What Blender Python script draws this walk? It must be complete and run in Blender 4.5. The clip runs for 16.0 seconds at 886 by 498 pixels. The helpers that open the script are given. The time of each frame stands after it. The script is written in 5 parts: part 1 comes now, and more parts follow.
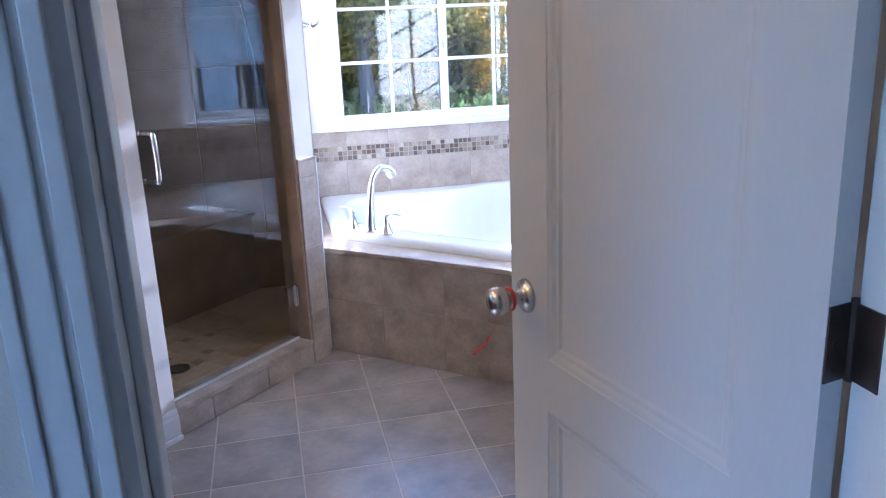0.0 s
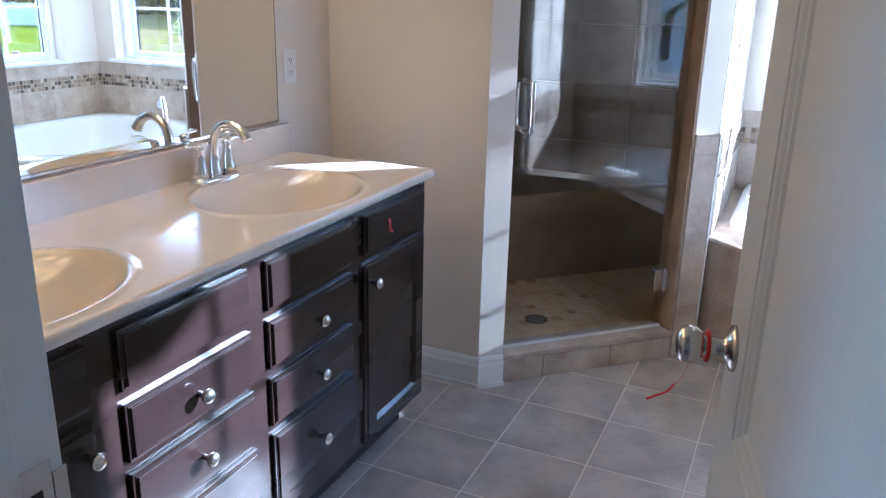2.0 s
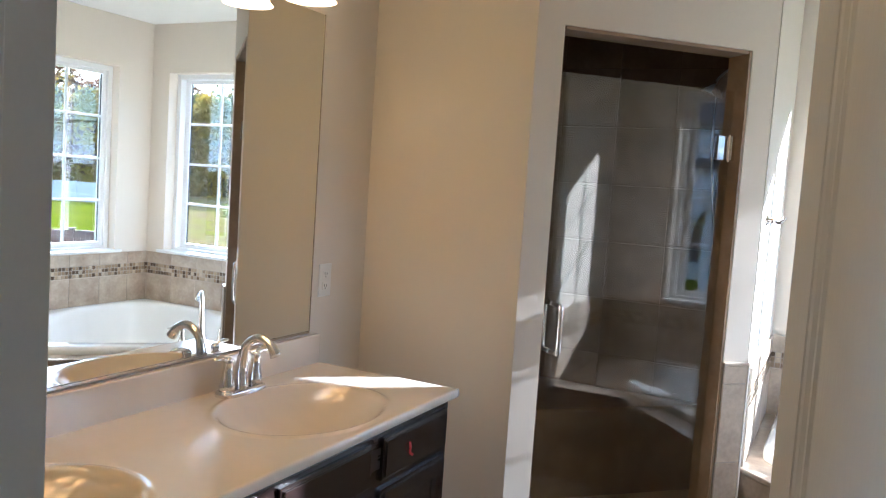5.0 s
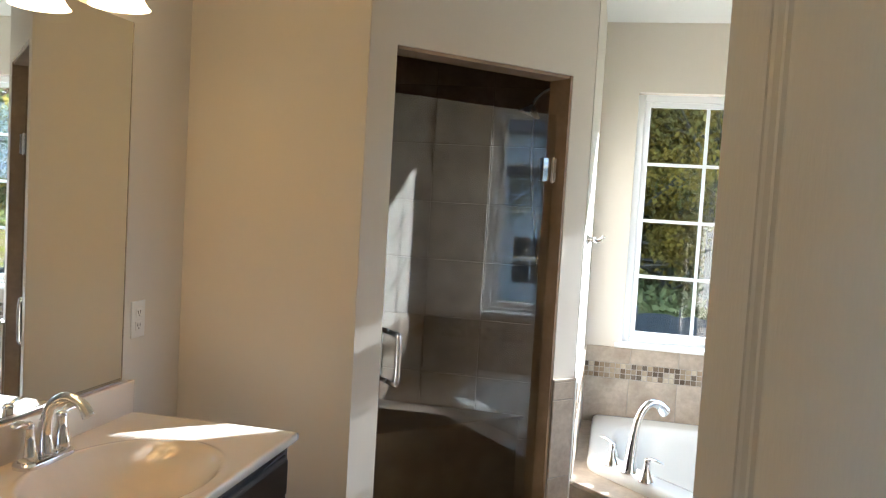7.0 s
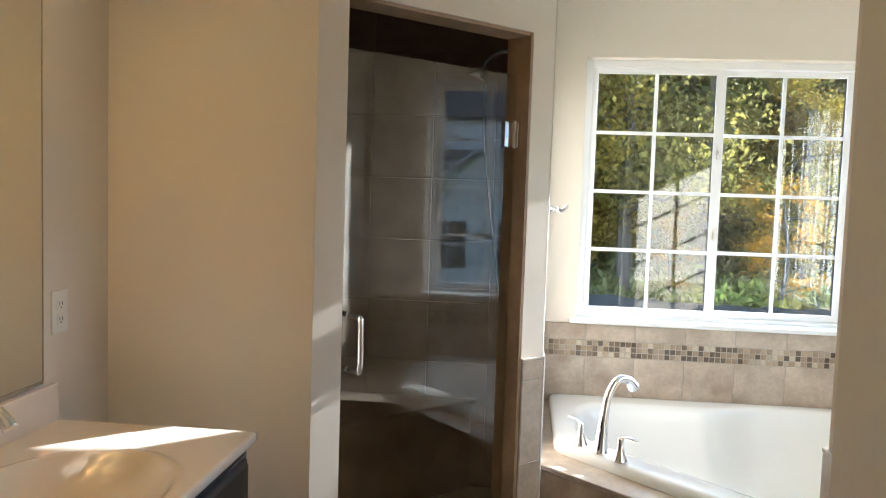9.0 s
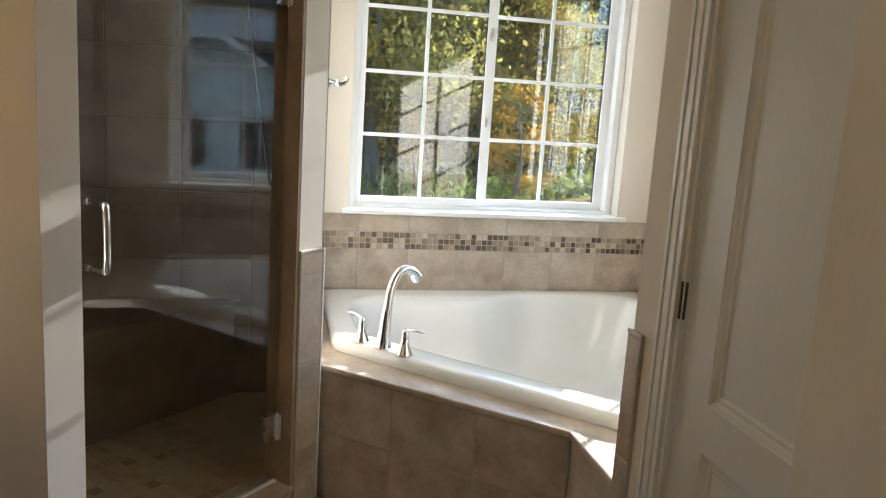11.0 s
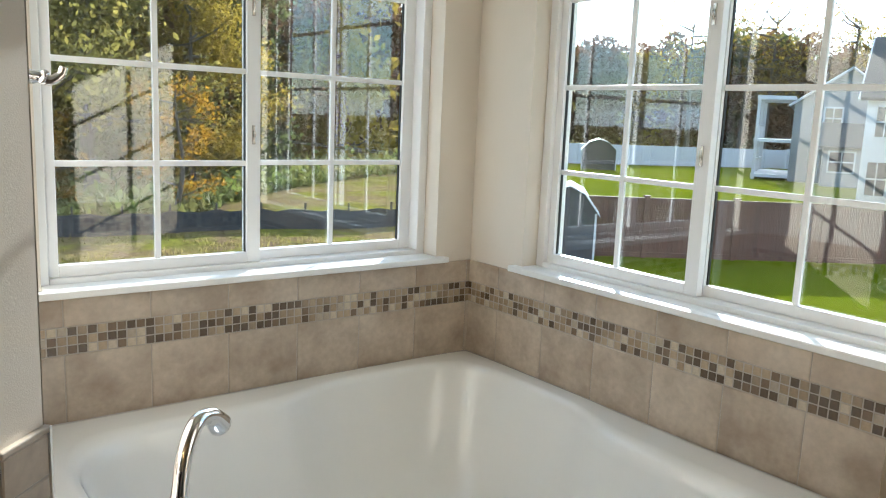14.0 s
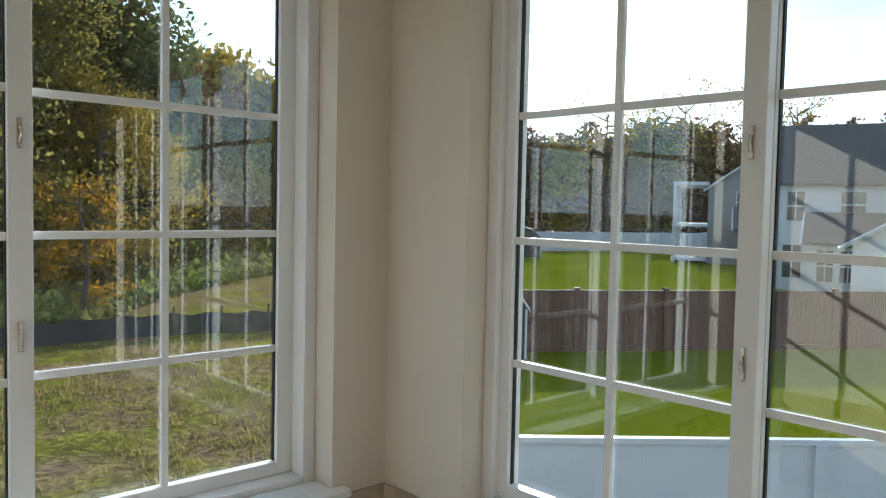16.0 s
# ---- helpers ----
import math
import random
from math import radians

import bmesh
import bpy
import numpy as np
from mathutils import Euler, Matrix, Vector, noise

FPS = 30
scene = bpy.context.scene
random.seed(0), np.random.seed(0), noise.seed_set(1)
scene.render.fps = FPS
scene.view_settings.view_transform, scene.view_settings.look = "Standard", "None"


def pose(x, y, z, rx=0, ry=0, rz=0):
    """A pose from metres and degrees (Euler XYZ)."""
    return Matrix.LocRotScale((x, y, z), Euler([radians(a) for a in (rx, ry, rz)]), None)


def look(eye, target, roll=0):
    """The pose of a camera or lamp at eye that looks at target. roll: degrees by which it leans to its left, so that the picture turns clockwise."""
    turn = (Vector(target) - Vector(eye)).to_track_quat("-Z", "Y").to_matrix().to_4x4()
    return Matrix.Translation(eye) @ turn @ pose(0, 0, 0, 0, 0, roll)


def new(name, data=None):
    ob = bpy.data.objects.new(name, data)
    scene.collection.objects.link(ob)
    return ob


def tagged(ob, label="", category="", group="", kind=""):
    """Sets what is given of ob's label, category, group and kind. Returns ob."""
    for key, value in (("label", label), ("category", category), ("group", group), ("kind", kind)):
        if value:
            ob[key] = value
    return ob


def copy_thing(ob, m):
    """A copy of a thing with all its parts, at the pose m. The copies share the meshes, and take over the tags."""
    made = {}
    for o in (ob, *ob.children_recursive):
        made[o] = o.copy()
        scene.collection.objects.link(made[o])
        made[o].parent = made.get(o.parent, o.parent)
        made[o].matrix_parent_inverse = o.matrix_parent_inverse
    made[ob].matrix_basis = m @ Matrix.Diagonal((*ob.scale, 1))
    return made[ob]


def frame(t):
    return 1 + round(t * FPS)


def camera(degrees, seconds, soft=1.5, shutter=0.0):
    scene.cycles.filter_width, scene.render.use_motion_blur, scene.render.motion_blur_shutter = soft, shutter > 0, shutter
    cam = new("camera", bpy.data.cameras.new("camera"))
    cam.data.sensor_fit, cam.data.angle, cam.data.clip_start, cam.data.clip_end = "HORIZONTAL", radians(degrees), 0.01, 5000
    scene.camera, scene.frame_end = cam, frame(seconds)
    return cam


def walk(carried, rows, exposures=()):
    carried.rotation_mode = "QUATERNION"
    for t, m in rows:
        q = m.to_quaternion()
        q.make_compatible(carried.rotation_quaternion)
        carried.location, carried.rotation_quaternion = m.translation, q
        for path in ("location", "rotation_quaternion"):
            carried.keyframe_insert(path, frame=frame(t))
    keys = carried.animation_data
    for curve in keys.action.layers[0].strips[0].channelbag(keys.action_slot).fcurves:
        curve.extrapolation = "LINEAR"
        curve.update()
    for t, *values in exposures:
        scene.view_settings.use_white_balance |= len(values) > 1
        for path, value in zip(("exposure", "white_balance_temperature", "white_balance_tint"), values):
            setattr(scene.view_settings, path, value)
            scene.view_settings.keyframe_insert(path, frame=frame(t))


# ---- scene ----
cam = camera(58.3, 16.0, soft=1.1)
PATH = [
    (0, (1.12, -2.473, 1.414), (1.524, -0.591, 0.868), -2.4),
    (0.5, (1.266, -2.349, 1.383), (1.255, -0.434, 0.806), -1.5),
    (1, (1.376, -2.25, 1.376), (0.937, -0.388, 0.793), -1.0),
    (1.5, (1.509, -2.208, 1.39), (0.793, -0.451, 0.757), -0.4),
    (2, (1.59, -2.227, 1.382), (0.813, -0.49, 0.764), 1.4),
    (2.5, (1.59, -2.217, 1.368), (0.766, -0.501, 0.756), 3.3),
    (3, (1.605, -2.208, 1.36), (0.721, -0.519, 0.755), 3.9),
    (3.5, (1.595, -2.195, 1.357), (0.685, -0.503, 0.8), 4.5),
    (4, (1.601, -2.2, 1.419), (0.65, -0.481, 1.045), 4.4),
    (4.2, (1.604, -2.205, 1.461), (0.642, -0.478, 1.156), 4.3),
    (6.3, (1.518, -2.243, 1.505), (0.908, -0.34, 1.417), 2.9),
    (6.5, (1.475, -2.21, 1.516), (0.938, -0.286, 1.419), 3.1),
    (7, (1.42, -2.152, 1.548), (1.001, -0.2, 1.428), 3.4),
    (7.5, (1.379, -2.101, 1.542), (1.012, -0.138, 1.426), 3.1),
    (8, (1.329, -2.042, 1.518), (0.998, -0.072, 1.418), 2.4),
    (8.5, (1.283, -1.988, 1.484), (0.997, -0.011, 1.398), 1.9),
    (9, (1.219, -1.946, 1.481), (1.019, 0.038, 1.337), 1.9),
    (9.5, (1.175, -1.93, 1.503), (1.14, 0.054, 1.252), 2.6),
    (10, (1.121, -1.838, 1.441), (1.339, 0.127, 1.137), 3.3),
    (10.2, (1.12, -1.849, 1.424), (1.416, 0.103, 1.104), 3.3),
    (12.3, (1.094, -0.951, 1.349), (1.754, 0.888, 0.923), 4.6),
    (12.5, (1.092, -0.862, 1.338), (1.833, 0.943, 0.899), 4.6),
    (13, (1.135, -0.672, 1.324), (2.049, 1.052, 0.884), 3.8),
    (13.5, (1.153, -0.542, 1.342), (2.215, 1.094, 0.899), 2.3),
    (13.7, (1.12, -0.449, 1.363), (2.26, 1.139, 0.942), 2.5),
    (14, (1.077, -0.347, 1.394), (2.276, 1.22, 1.066), 2.4),
    (14.5, (1.216, -0.182, 1.502), (2.367, 1.443, 1.314), 2.0),
    (15, (1.402, -0.007, 1.523), (2.477, 1.675, 1.395), 1.1),
    (15.5, (1.562, 0.204, 1.566), (2.706, 1.839, 1.443), 0.6),
    (16, (1.707, 0.366, 1.584), (3.055, 1.839, 1.48), 1.2),
]
walk(cam, [(t, look(eye, target, roll)) for t, eye, target, roll in PATH],
     exposures=[(0, 3.2, 4260, 20), (0.5, 3.2, 4000, 14), (1.0, 3.3, 4040, 11), (1.5, 3.25, 4250, 12), (2.0, 3.2, 4330, 12), (3.5, 3.25, 4520, 11), (4.2, 3.15, 4750, 11), (6.3, 2.75, 5230, 8), (7.0, 2.88, 5250, 7),
                (9.0, 2.8, 5420, 7), (10.2, 2.55, 5480, 6), (12.3, 2.25, 5600, 7), (13.5, 2.03, 5620, 5), (14.5, 1.7, 5650, 5), (15.0, 1.5, 5650, 5), (16.0, 0.9, 5680, 5)])

# ---- sky and sun ----
SUN = Vector((1.0, 0.957, 0.505)).normalized()
world = bpy.data.worlds.new("sky")
scene.world = world
world.use_nodes = True
wn = world.node_tree
sky = wn.nodes.new("ShaderNodeTexSky")
sky.sky_type, sky.sun_disc = "NISHITA", False
sky.sun_elevation, sky.sun_rotation = math.asin(SUN.z), math.atan2(SUN.x, SUN.y)
sky.air_density, sky.dust_density, sky.ozone_density = 1.0, 0.3, 2.0
# thin streaks of high cloud over the clear sky
wtc = wn.nodes.new("ShaderNodeTexCoord")
wmap = wn.nodes.new("ShaderNodeMapping")
wmap.inputs["Scale"].default_value = (1.5, 1.5, 9)
wno = wn.nodes.new("ShaderNodeTexNoise")
wno.inputs["Scale"].default_value, wno.inputs["Detail"].default_value = 2.2, 6
wramp = wn.nodes.new("ShaderNodeValToRGB")
wramp.color_ramp.elements[0].position, wramp.color_ramp.elements[1].position = 0.40, 0.68
wmix = wn.nodes.new("ShaderNodeMixRGB")
wmix.inputs[2].default_value = (6.4, 7.0, 7.9, 1)
wn.links.new(wtc.outputs["Generated"], wmap.inputs["Vector"])
wn.links.new(wmap.outputs[0], wno.inputs["Vector"])
wn.links.new(wno.outputs["Fac"], wramp.inputs[0])
wn.links.new(wramp.outputs[0], wmix.inputs[0])
wn.links.new(sky.outputs[0], wmix.inputs[1])
wn.links.new(wmix.outputs[0], wn.nodes["Background"].inputs[0])
wn.nodes["Background"].inputs[1].default_value = 0.14
sun = new("sun", bpy.data.lights.new("sun", "SUN"))
sun.data.energy, sun.data.angle, sun.data.color = 5.0, radians(0.53), (1.0, 0.93, 0.82)
sun.matrix_world = look(SUN * 50, (0, 0, 0))


# ---- materials ----
def surf(name, c1, c2=None, scale=4.0, rough=0.5, bump=0.0, bscale=60.0, metal=0.0, coat=0.0, fine=0.25, vary=0.0, spec=0.5, stretch=(1, 1, 1), detail=5.0):
    """A surface with broad mottling between two colours, finer grain, relief and a shift from piece to piece."""
    m = bpy.data.materials.new(name)
    m.use_nodes = True
    n, l = m.node_tree.nodes, m.node_tree.links
    p = n["Principled BSDF"]
    c2 = c2 or tuple(v * 0.9 for v in c1)
    tc, mp = n.new("ShaderNodeTexCoord"), n.new("ShaderNodeMapping")
    mp.inputs["Scale"].default_value = stretch
    info = n.new("ShaderNodeObjectInfo")
    shift = n.new("ShaderNodeVectorMath")
    shift.operation = "MULTIPLY_ADD"
    shift.inputs[1].default_value = (37, 51, 23)
    l.new(tc.outputs["Object"], mp.inputs[0])
    l.new(info.outputs["Random"], shift.inputs[0])
    l.new(mp.outputs[0], shift.inputs[2])
    a, b = n.new("ShaderNodeTexNoise"), n.new("ShaderNodeTexNoise")
    a.inputs["Scale"].default_value, a.inputs["Detail"].default_value = scale, detail
    b.inputs["Scale"].default_value, b.inputs["Detail"].default_value = bscale, 4
    l.new(shift.outputs[0], a.inputs["Vector"])
    l.new(shift.outputs[0], b.inputs["Vector"])
    ramp = n.new("ShaderNodeValToRGB")
    ramp.color_ramp.elements[0].position, ramp.color_ramp.elements[1].position = 0.3, 0.7
    ramp.color_ramp.elements[0].color, ramp.color_ramp.elements[1].color = (*c1, 1), (*c2, 1)
    l.new(a.outputs["Fac"], ramp.inputs[0])
    grain = n.new("ShaderNodeMapRange")
    grain.inputs["To Min"].default_value, grain.inputs["To Max"].default_value = 1 - fine, 1 + fine
    l.new(b.outputs["Fac"], grain.inputs[0])
    piece = n.new("ShaderNodeMapRange")
    piece.inputs["To Min"].default_value, piece.inputs["To Max"].default_value = 1 - vary, 1 + vary
    l.new(info.outputs["Random"], piece.inputs[0])
    mul = n.new("ShaderNodeMath")
    mul.operation = "MULTIPLY"
    l.new(grain.outputs[0], mul.inputs[0])
    l.new(piece.outputs[0], mul.inputs[1])
    col = n.new("ShaderNodeVectorMath")
    col.operation = "SCALE"
    l.new(ramp.outputs[0], col.inputs[0])
    l.new(mul.outputs[0], col.inputs["Scale"])
    l.new(col.outputs[0], p.inputs["Base Color"])
    rr = n.new("ShaderNodeMapRange")
    rr.inputs["To Min"].default_value, rr.inputs["To Max"].default_value = max(0.02, rough * 0.85), min(1, rough * 1.15)
    l.new(a.outputs["Fac"], rr.inputs[0])
    l.new(rr.outputs[0], p.inputs["Roughness"])
    p.inputs["Metallic"].default_value = metal
    p.inputs["Specular IOR Level"].default_value = spec
    p.inputs["Coat Weight"].default_value = coat
    p.inputs["Coat Roughness"].default_value = 0.08
    if bump:
        bp = n.new("ShaderNodeBump")
        bp.inputs["Strength"].default_value, bp.inputs["Distance"].default_value = bump, 0.004
        l.new(b.outputs["Fac"], bp.inputs["Height"])
        l.new(bp.outputs[0], p.inputs["Normal"])
    return m


def ramped(name, stops, rough=0.4, bump=0.1, coat=0.0):
    """Small pieces, each of one colour out of a mixed lot."""
    m = bpy.data.materials.new(name)
    m.use_nodes = True
    n, l = m.node_tree.nodes, m.node_tree.links
    p = n["Principled BSDF"]
    info, ramp = n.new("ShaderNodeObjectInfo"), n.new("ShaderNodeValToRGB")
    ramp.color_ramp.interpolation = "CONSTANT"
    while len(ramp.color_ramp.elements) < len(stops):
        ramp.color_ramp.elements.new(0.5)
    for e, (pos, c) in zip(ramp.color_ramp.elements, stops):
        e.position, e.color = pos, (*c, 1)
    l.new(info.outputs["Random"], ramp.inputs[0])
    tc, a = n.new("ShaderNodeTexCoord"), n.new("ShaderNodeTexNoise")
    a.inputs["Scale"].default_value, a.inputs["Detail"].default_value = 90, 4
    l.new(tc.outputs["Object"], a.inputs["Vector"])
    g = n.new("ShaderNodeMapRange")
    g.inputs["To Min"].default_value, g.inputs["To Max"].default_value = 0.7, 1.3
    l.new(a.outputs["Fac"], g.inputs[0])
    col = n.new("ShaderNodeVectorMath")
    col.operation = "SCALE"
    l.new(ramp.outputs[0], col.inputs[0])
    l.new(g.outputs[0], col.inputs["Scale"])
    l.new(col.outputs[0], p.inputs["Base Color"])
    p.inputs["Roughness"].default_value = rough
    p.inputs["Coat Weight"].default_value = coat
    bp = n.new("ShaderNodeBump")
    bp.inputs["Strength"].default_value, bp.inputs["Distance"].default_value = bump, 0.002
    l.new(a.outputs["Fac"], bp.inputs["Height"])
    l.new(bp.outputs[0], p.inputs["Normal"])
    return m


def glassy(name, tint, mirror):
    """A thin pane: clear with a sheet of reflection over it."""
    m = bpy.data.materials.new(name)
    m.use_nodes = True
    n, l = m.node_tree.nodes, m.node_tree.links
    n.remove(n["Principled BSDF"])
    t, g, x = n.new("ShaderNodeBsdfTransparent"), n.new("ShaderNodeBsdfGlossy"), n.new("ShaderNodeMixShader")
    t.inputs[0].default_value = (*tint, 1)
    g.inputs["Roughness"].default_value = 0.0
    fr, pw = n.new("ShaderNodeLayerWeight"), n.new("ShaderNodeMath")
    fr.inputs[0].default_value = 0.5
    pw.operation, pw.inputs[1].default_value = "POWER", 5.0
    mr = n.new("ShaderNodeMapRange")
    mr.inputs["To Min"].default_value, mr.inputs["To Max"].default_value = mirror, 1.0
    l.new(fr.outputs["Facing"], pw.inputs[0])
    l.new(pw.outputs[0], mr.inputs[0])
    l.new(mr.outputs[0], x.inputs[0])
    l.new(t.outputs[0], x.inputs[1])
    l.new(g.outputs[0], x.inputs[2])
    l.new(x.outputs[0], n["Material Output"].inputs[0])
    return m


def glow(name, colour, strength):
    m = bpy.data.materials.new(name)
    m.use_nodes = True
    p = m.node_tree.nodes["Principled BSDF"]
    p.inputs["Base Color"].default_value = (*colour, 1)
    p.inputs["Roughness"].default_value = 0.35
    p.inputs["Emission Color"].default_value = (*colour, 1)
    p.inputs["Emission Strength"].default_value = strength
    return m


PAINT = surf("beige wall paint", (0.72, 0.656, 0.568), (0.70, 0.636, 0.548), 1.2, 0.75, 0.12, 350, fine=0.02, spec=0.25)
CEIL = surf("white ceiling paint", (0.80, 0.79, 0.76), (0.77, 0.76, 0.73), 1.5, 0.85, 0.15, 250, fine=0.02, spec=0.2)
TRIM = surf("white satin trim paint", (0.80, 0.80, 0.78), (0.77, 0.77, 0.75), 2, 0.35, 0.05, 200, fine=0.02)
DOORPAINT = surf("white door paint", (0.66, 0.66, 0.65), (0.63, 0.63, 0.62), 2, 0.42, 0.12, 160, fine=0.03, stretch=(1, 1, 0.25))
VINYL = surf("white window vinyl", (0.82, 0.82, 0.82), (0.80, 0.80, 0.80), 3, 0.3, 0.0, fine=0.01)
TILE = surf("travertine wall tile", (0.55, 0.47, 0.375), (0.345, 0.27, 0.20), 8, 0.3, 0.08, 55, fine=0.2, vary=0.06, detail=9)
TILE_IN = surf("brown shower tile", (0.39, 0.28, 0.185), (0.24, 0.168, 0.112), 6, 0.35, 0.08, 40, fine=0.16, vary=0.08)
FLOORTILE = surf("taupe floor tile", (0.52, 0.465, 0.41), (0.31, 0.272, 0.235), 5.5, 0.33, 0.1, 40, fine=0.16, vary=0.06, detail=9)
GROUT = surf("sand grout", (0.42, 0.38, 0.33), (0.36, 0.32, 0.27), 8, 0.9, 0.3, 200, fine=0.1)
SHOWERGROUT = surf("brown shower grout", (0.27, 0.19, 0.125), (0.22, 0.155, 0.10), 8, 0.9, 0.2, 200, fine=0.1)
FLOORGROUT = surf("pale floor grout", (0.72, 0.66, 0.57), (0.62, 0.56, 0.48), 8, 0.9, 0.2, 200, fine=0.1)
PANGROUT = surf("tan shower floor grout", (0.80, 0.62, 0.38), (0.72, 0.54, 0.32), 8, 0.9, 0.2, 200, fine=0.1)
MOSAIC = ramped("mixed stone mosaic", [(0.0, (0.10, 0.07, 0.045)), (0.16, (0.17, 0.12, 0.075)), (0.27, (0.30, 0.225, 0.145)), (0.46, (0.40, 0.315, 0.215)),
                                       (0.64, (0.29, 0.225, 0.155)), (0.74, (0.52, 0.44, 0.33)), (0.88, (0.125, 0.095, 0.065)), (0.95, (0.40, 0.34, 0.26))], 0.25, 0.1, 0.3)
PEBBLE = ramped("tumbled shower floor stone", [(0.0, (0.82, 0.60, 0.33)), (0.30, (0.74, 0.50, 0.25)), (0.5, (0.85, 0.65, 0.38)), (0.75, (0.52, 0.32, 0.15)), (0.86, (0.80, 0.57, 0.30))], 0.5, 0.2)
ACRYLIC = surf("glossy white acrylic", (0.80, 0.80, 0.78), (0.79, 0.79, 0.77), 2, 0.12, 0.0, fine=0.01, coat=0.4)
MARBLE = surf("cultured marble, cream", (0.74, 0.65, 0.55), (0.78, 0.70, 0.61), 3, 0.16, 0.0, 25, fine=0.03, coat=0.5)
ESPRESSO = surf("espresso-stained wood", (0.010, 0.0055, 0.005), (0.020, 0.011, 0.009), 4, 0.27, 0.06, 30, fine=0.25, coat=0.2, stretch=(1, 0.12, 1))
CHROME = surf("polished chrome", (0.82, 0.82, 0.84), (0.8, 0.8, 0.82), 3, 0.06, 0.0, fine=0.01, metal=1)
NICKEL = surf("brushed nickel", (0.62, 0.59, 0.55), (0.56, 0.53, 0.49), 6, 0.25, 0.0, fine=0.05, metal=1)
BRONZE = surf("dark hinge metal", (0.10, 0.085, 0.075), (0.15, 0.12, 0.10), 20, 0.4, 0.0, fine=0.1, metal=0.9)
MIRROR = surf("silvered mirror", (0.86, 0.88, 0.87), (0.86, 0.88, 0.87), 1, 0.0, 0.0, fine=0.0, metal=1)
PANE = glassy("window glass", (0.93, 0.95, 0.94), 0.085)
SHOWERGLASS = glassy("shower glass", (0.97, 0.975, 0.97), 0.07)
SHADE = glow("lit amber glass shade", (1.0, 0.66, 0.27), 1.1)
PLASTIC = surf("white outlet plastic", (0.78, 0.77, 0.74), (0.76, 0.75, 0.72), 3, 0.35, fine=0.01)
DARK = surf("dark slot", (0.02, 0.02, 0.02), (0.03, 0.03, 0.03), 5, 0.6)
RED = surf("red ribbon", (0.62, 0.02, 0.03), (0.5, 0.015, 0.02), 30, 0.5, fine=0.1)
CARPET = surf("grey bedroom carpet", (0.36, 0.34, 0.32), (0.30, 0.28, 0.27), 6, 0.95, 0.6, 300, fine=0.2)
LAWN = surf("mown lawn", (0.115, 0.128, 0.004), (0.078, 0.096, 0.004), 0.25, 1.0, 0.8, 9, fine=0.7, spec=0.0)
LEAVES = [surf("foliage " + str(i), a, b, 0.8, 0.85, fine=0.8, bscale=8, spec=0.1) for i, (a, b) in enumerate([
    ((0.155, 0.15, 0.042), (0.27, 0.21, 0.05)), ((0.25, 0.19, 0.035), (0.35, 0.24, 0.035)), ((0.40, 0.22, 0.015), (0.26, 0.12, 0.015)),
    ((0.14, 0.065, 0.035), (0.085, 0.055, 0.028)), ((0.08, 0.10, 0.036), (0.12, 0.125, 0.042))])]


def see_through(m, share):
    """Lets part of the light through thin leaves and blades."""
    n, l = m.node_tree.nodes, m.node_tree.links
    p = n["Principled BSDF"]
    t, x = n.new("ShaderNodeBsdfTranslucent"), n.new("ShaderNodeMixShader")
    l.new(p.inputs["Base Color"].links[0].from_socket, t.inputs[0])
    x.inputs[0].default_value = share
    l.new(p.outputs[0], x.inputs[1])
    l.new(t.outputs[0], x.inputs[2])
    l.new(x.outputs[0], n["Material Output"].inputs[0])
    return m


for leaf_mat in LEAVES:
    see_through(leaf_mat, 0.5)
BARK = surf("grey-brown bark", (0.09, 0.075, 0.06), (0.05, 0.042, 0.036), 3, 0.95, 0.8, 20, fine=0.3, stretch=(1, 1, 0.2))
SIDING = surf("pale vinyl siding", (0.62, 0.62, 0.64), (0.58, 0.58, 0.60), 0.6, 0.6, fine=0.03)
GREYSIDE = surf("grey vinyl siding", (0.26, 0.27, 0.28), (0.22, 0.23, 0.24), 0.6, 0.6, fine=0.03)
SHINGLE = surf("charcoal roof shingles", (0.06, 0.058, 0.058), (0.09, 0.085, 0.08), 2, 0.9, 0.4, 8, fine=0.25)
FENCEWHITE = surf("white vinyl fence", (0.56, 0.57, 0.60), (0.53, 0.54, 0.57), 1, 0.45, fine=0.02)
SHEDWALL = surf("dark grey shed siding", (0.045, 0.045, 0.052), (0.035, 0.035, 0.042), 1, 0.8, fine=0.05)
FENCEWOOD = surf("brown stained fence boards", (0.135, 0.058, 0.038), (0.085, 0.042, 0.03), 3, 0.8, 0.3, 20, fine=0.25, vary=0.1, stretch=(1, 1, 0.15))
SILT = surf("black silt fence fabric", (0.015, 0.015, 0.017), (0.03, 0.03, 0.03), 3, 0.7, 0.3, 12, fine=0.2)
HOUSEGLASS = surf("dark house window glass", (0.03, 0.035, 0.045), (0.05, 0.055, 0.065), 1, 0.08, fine=0.02)


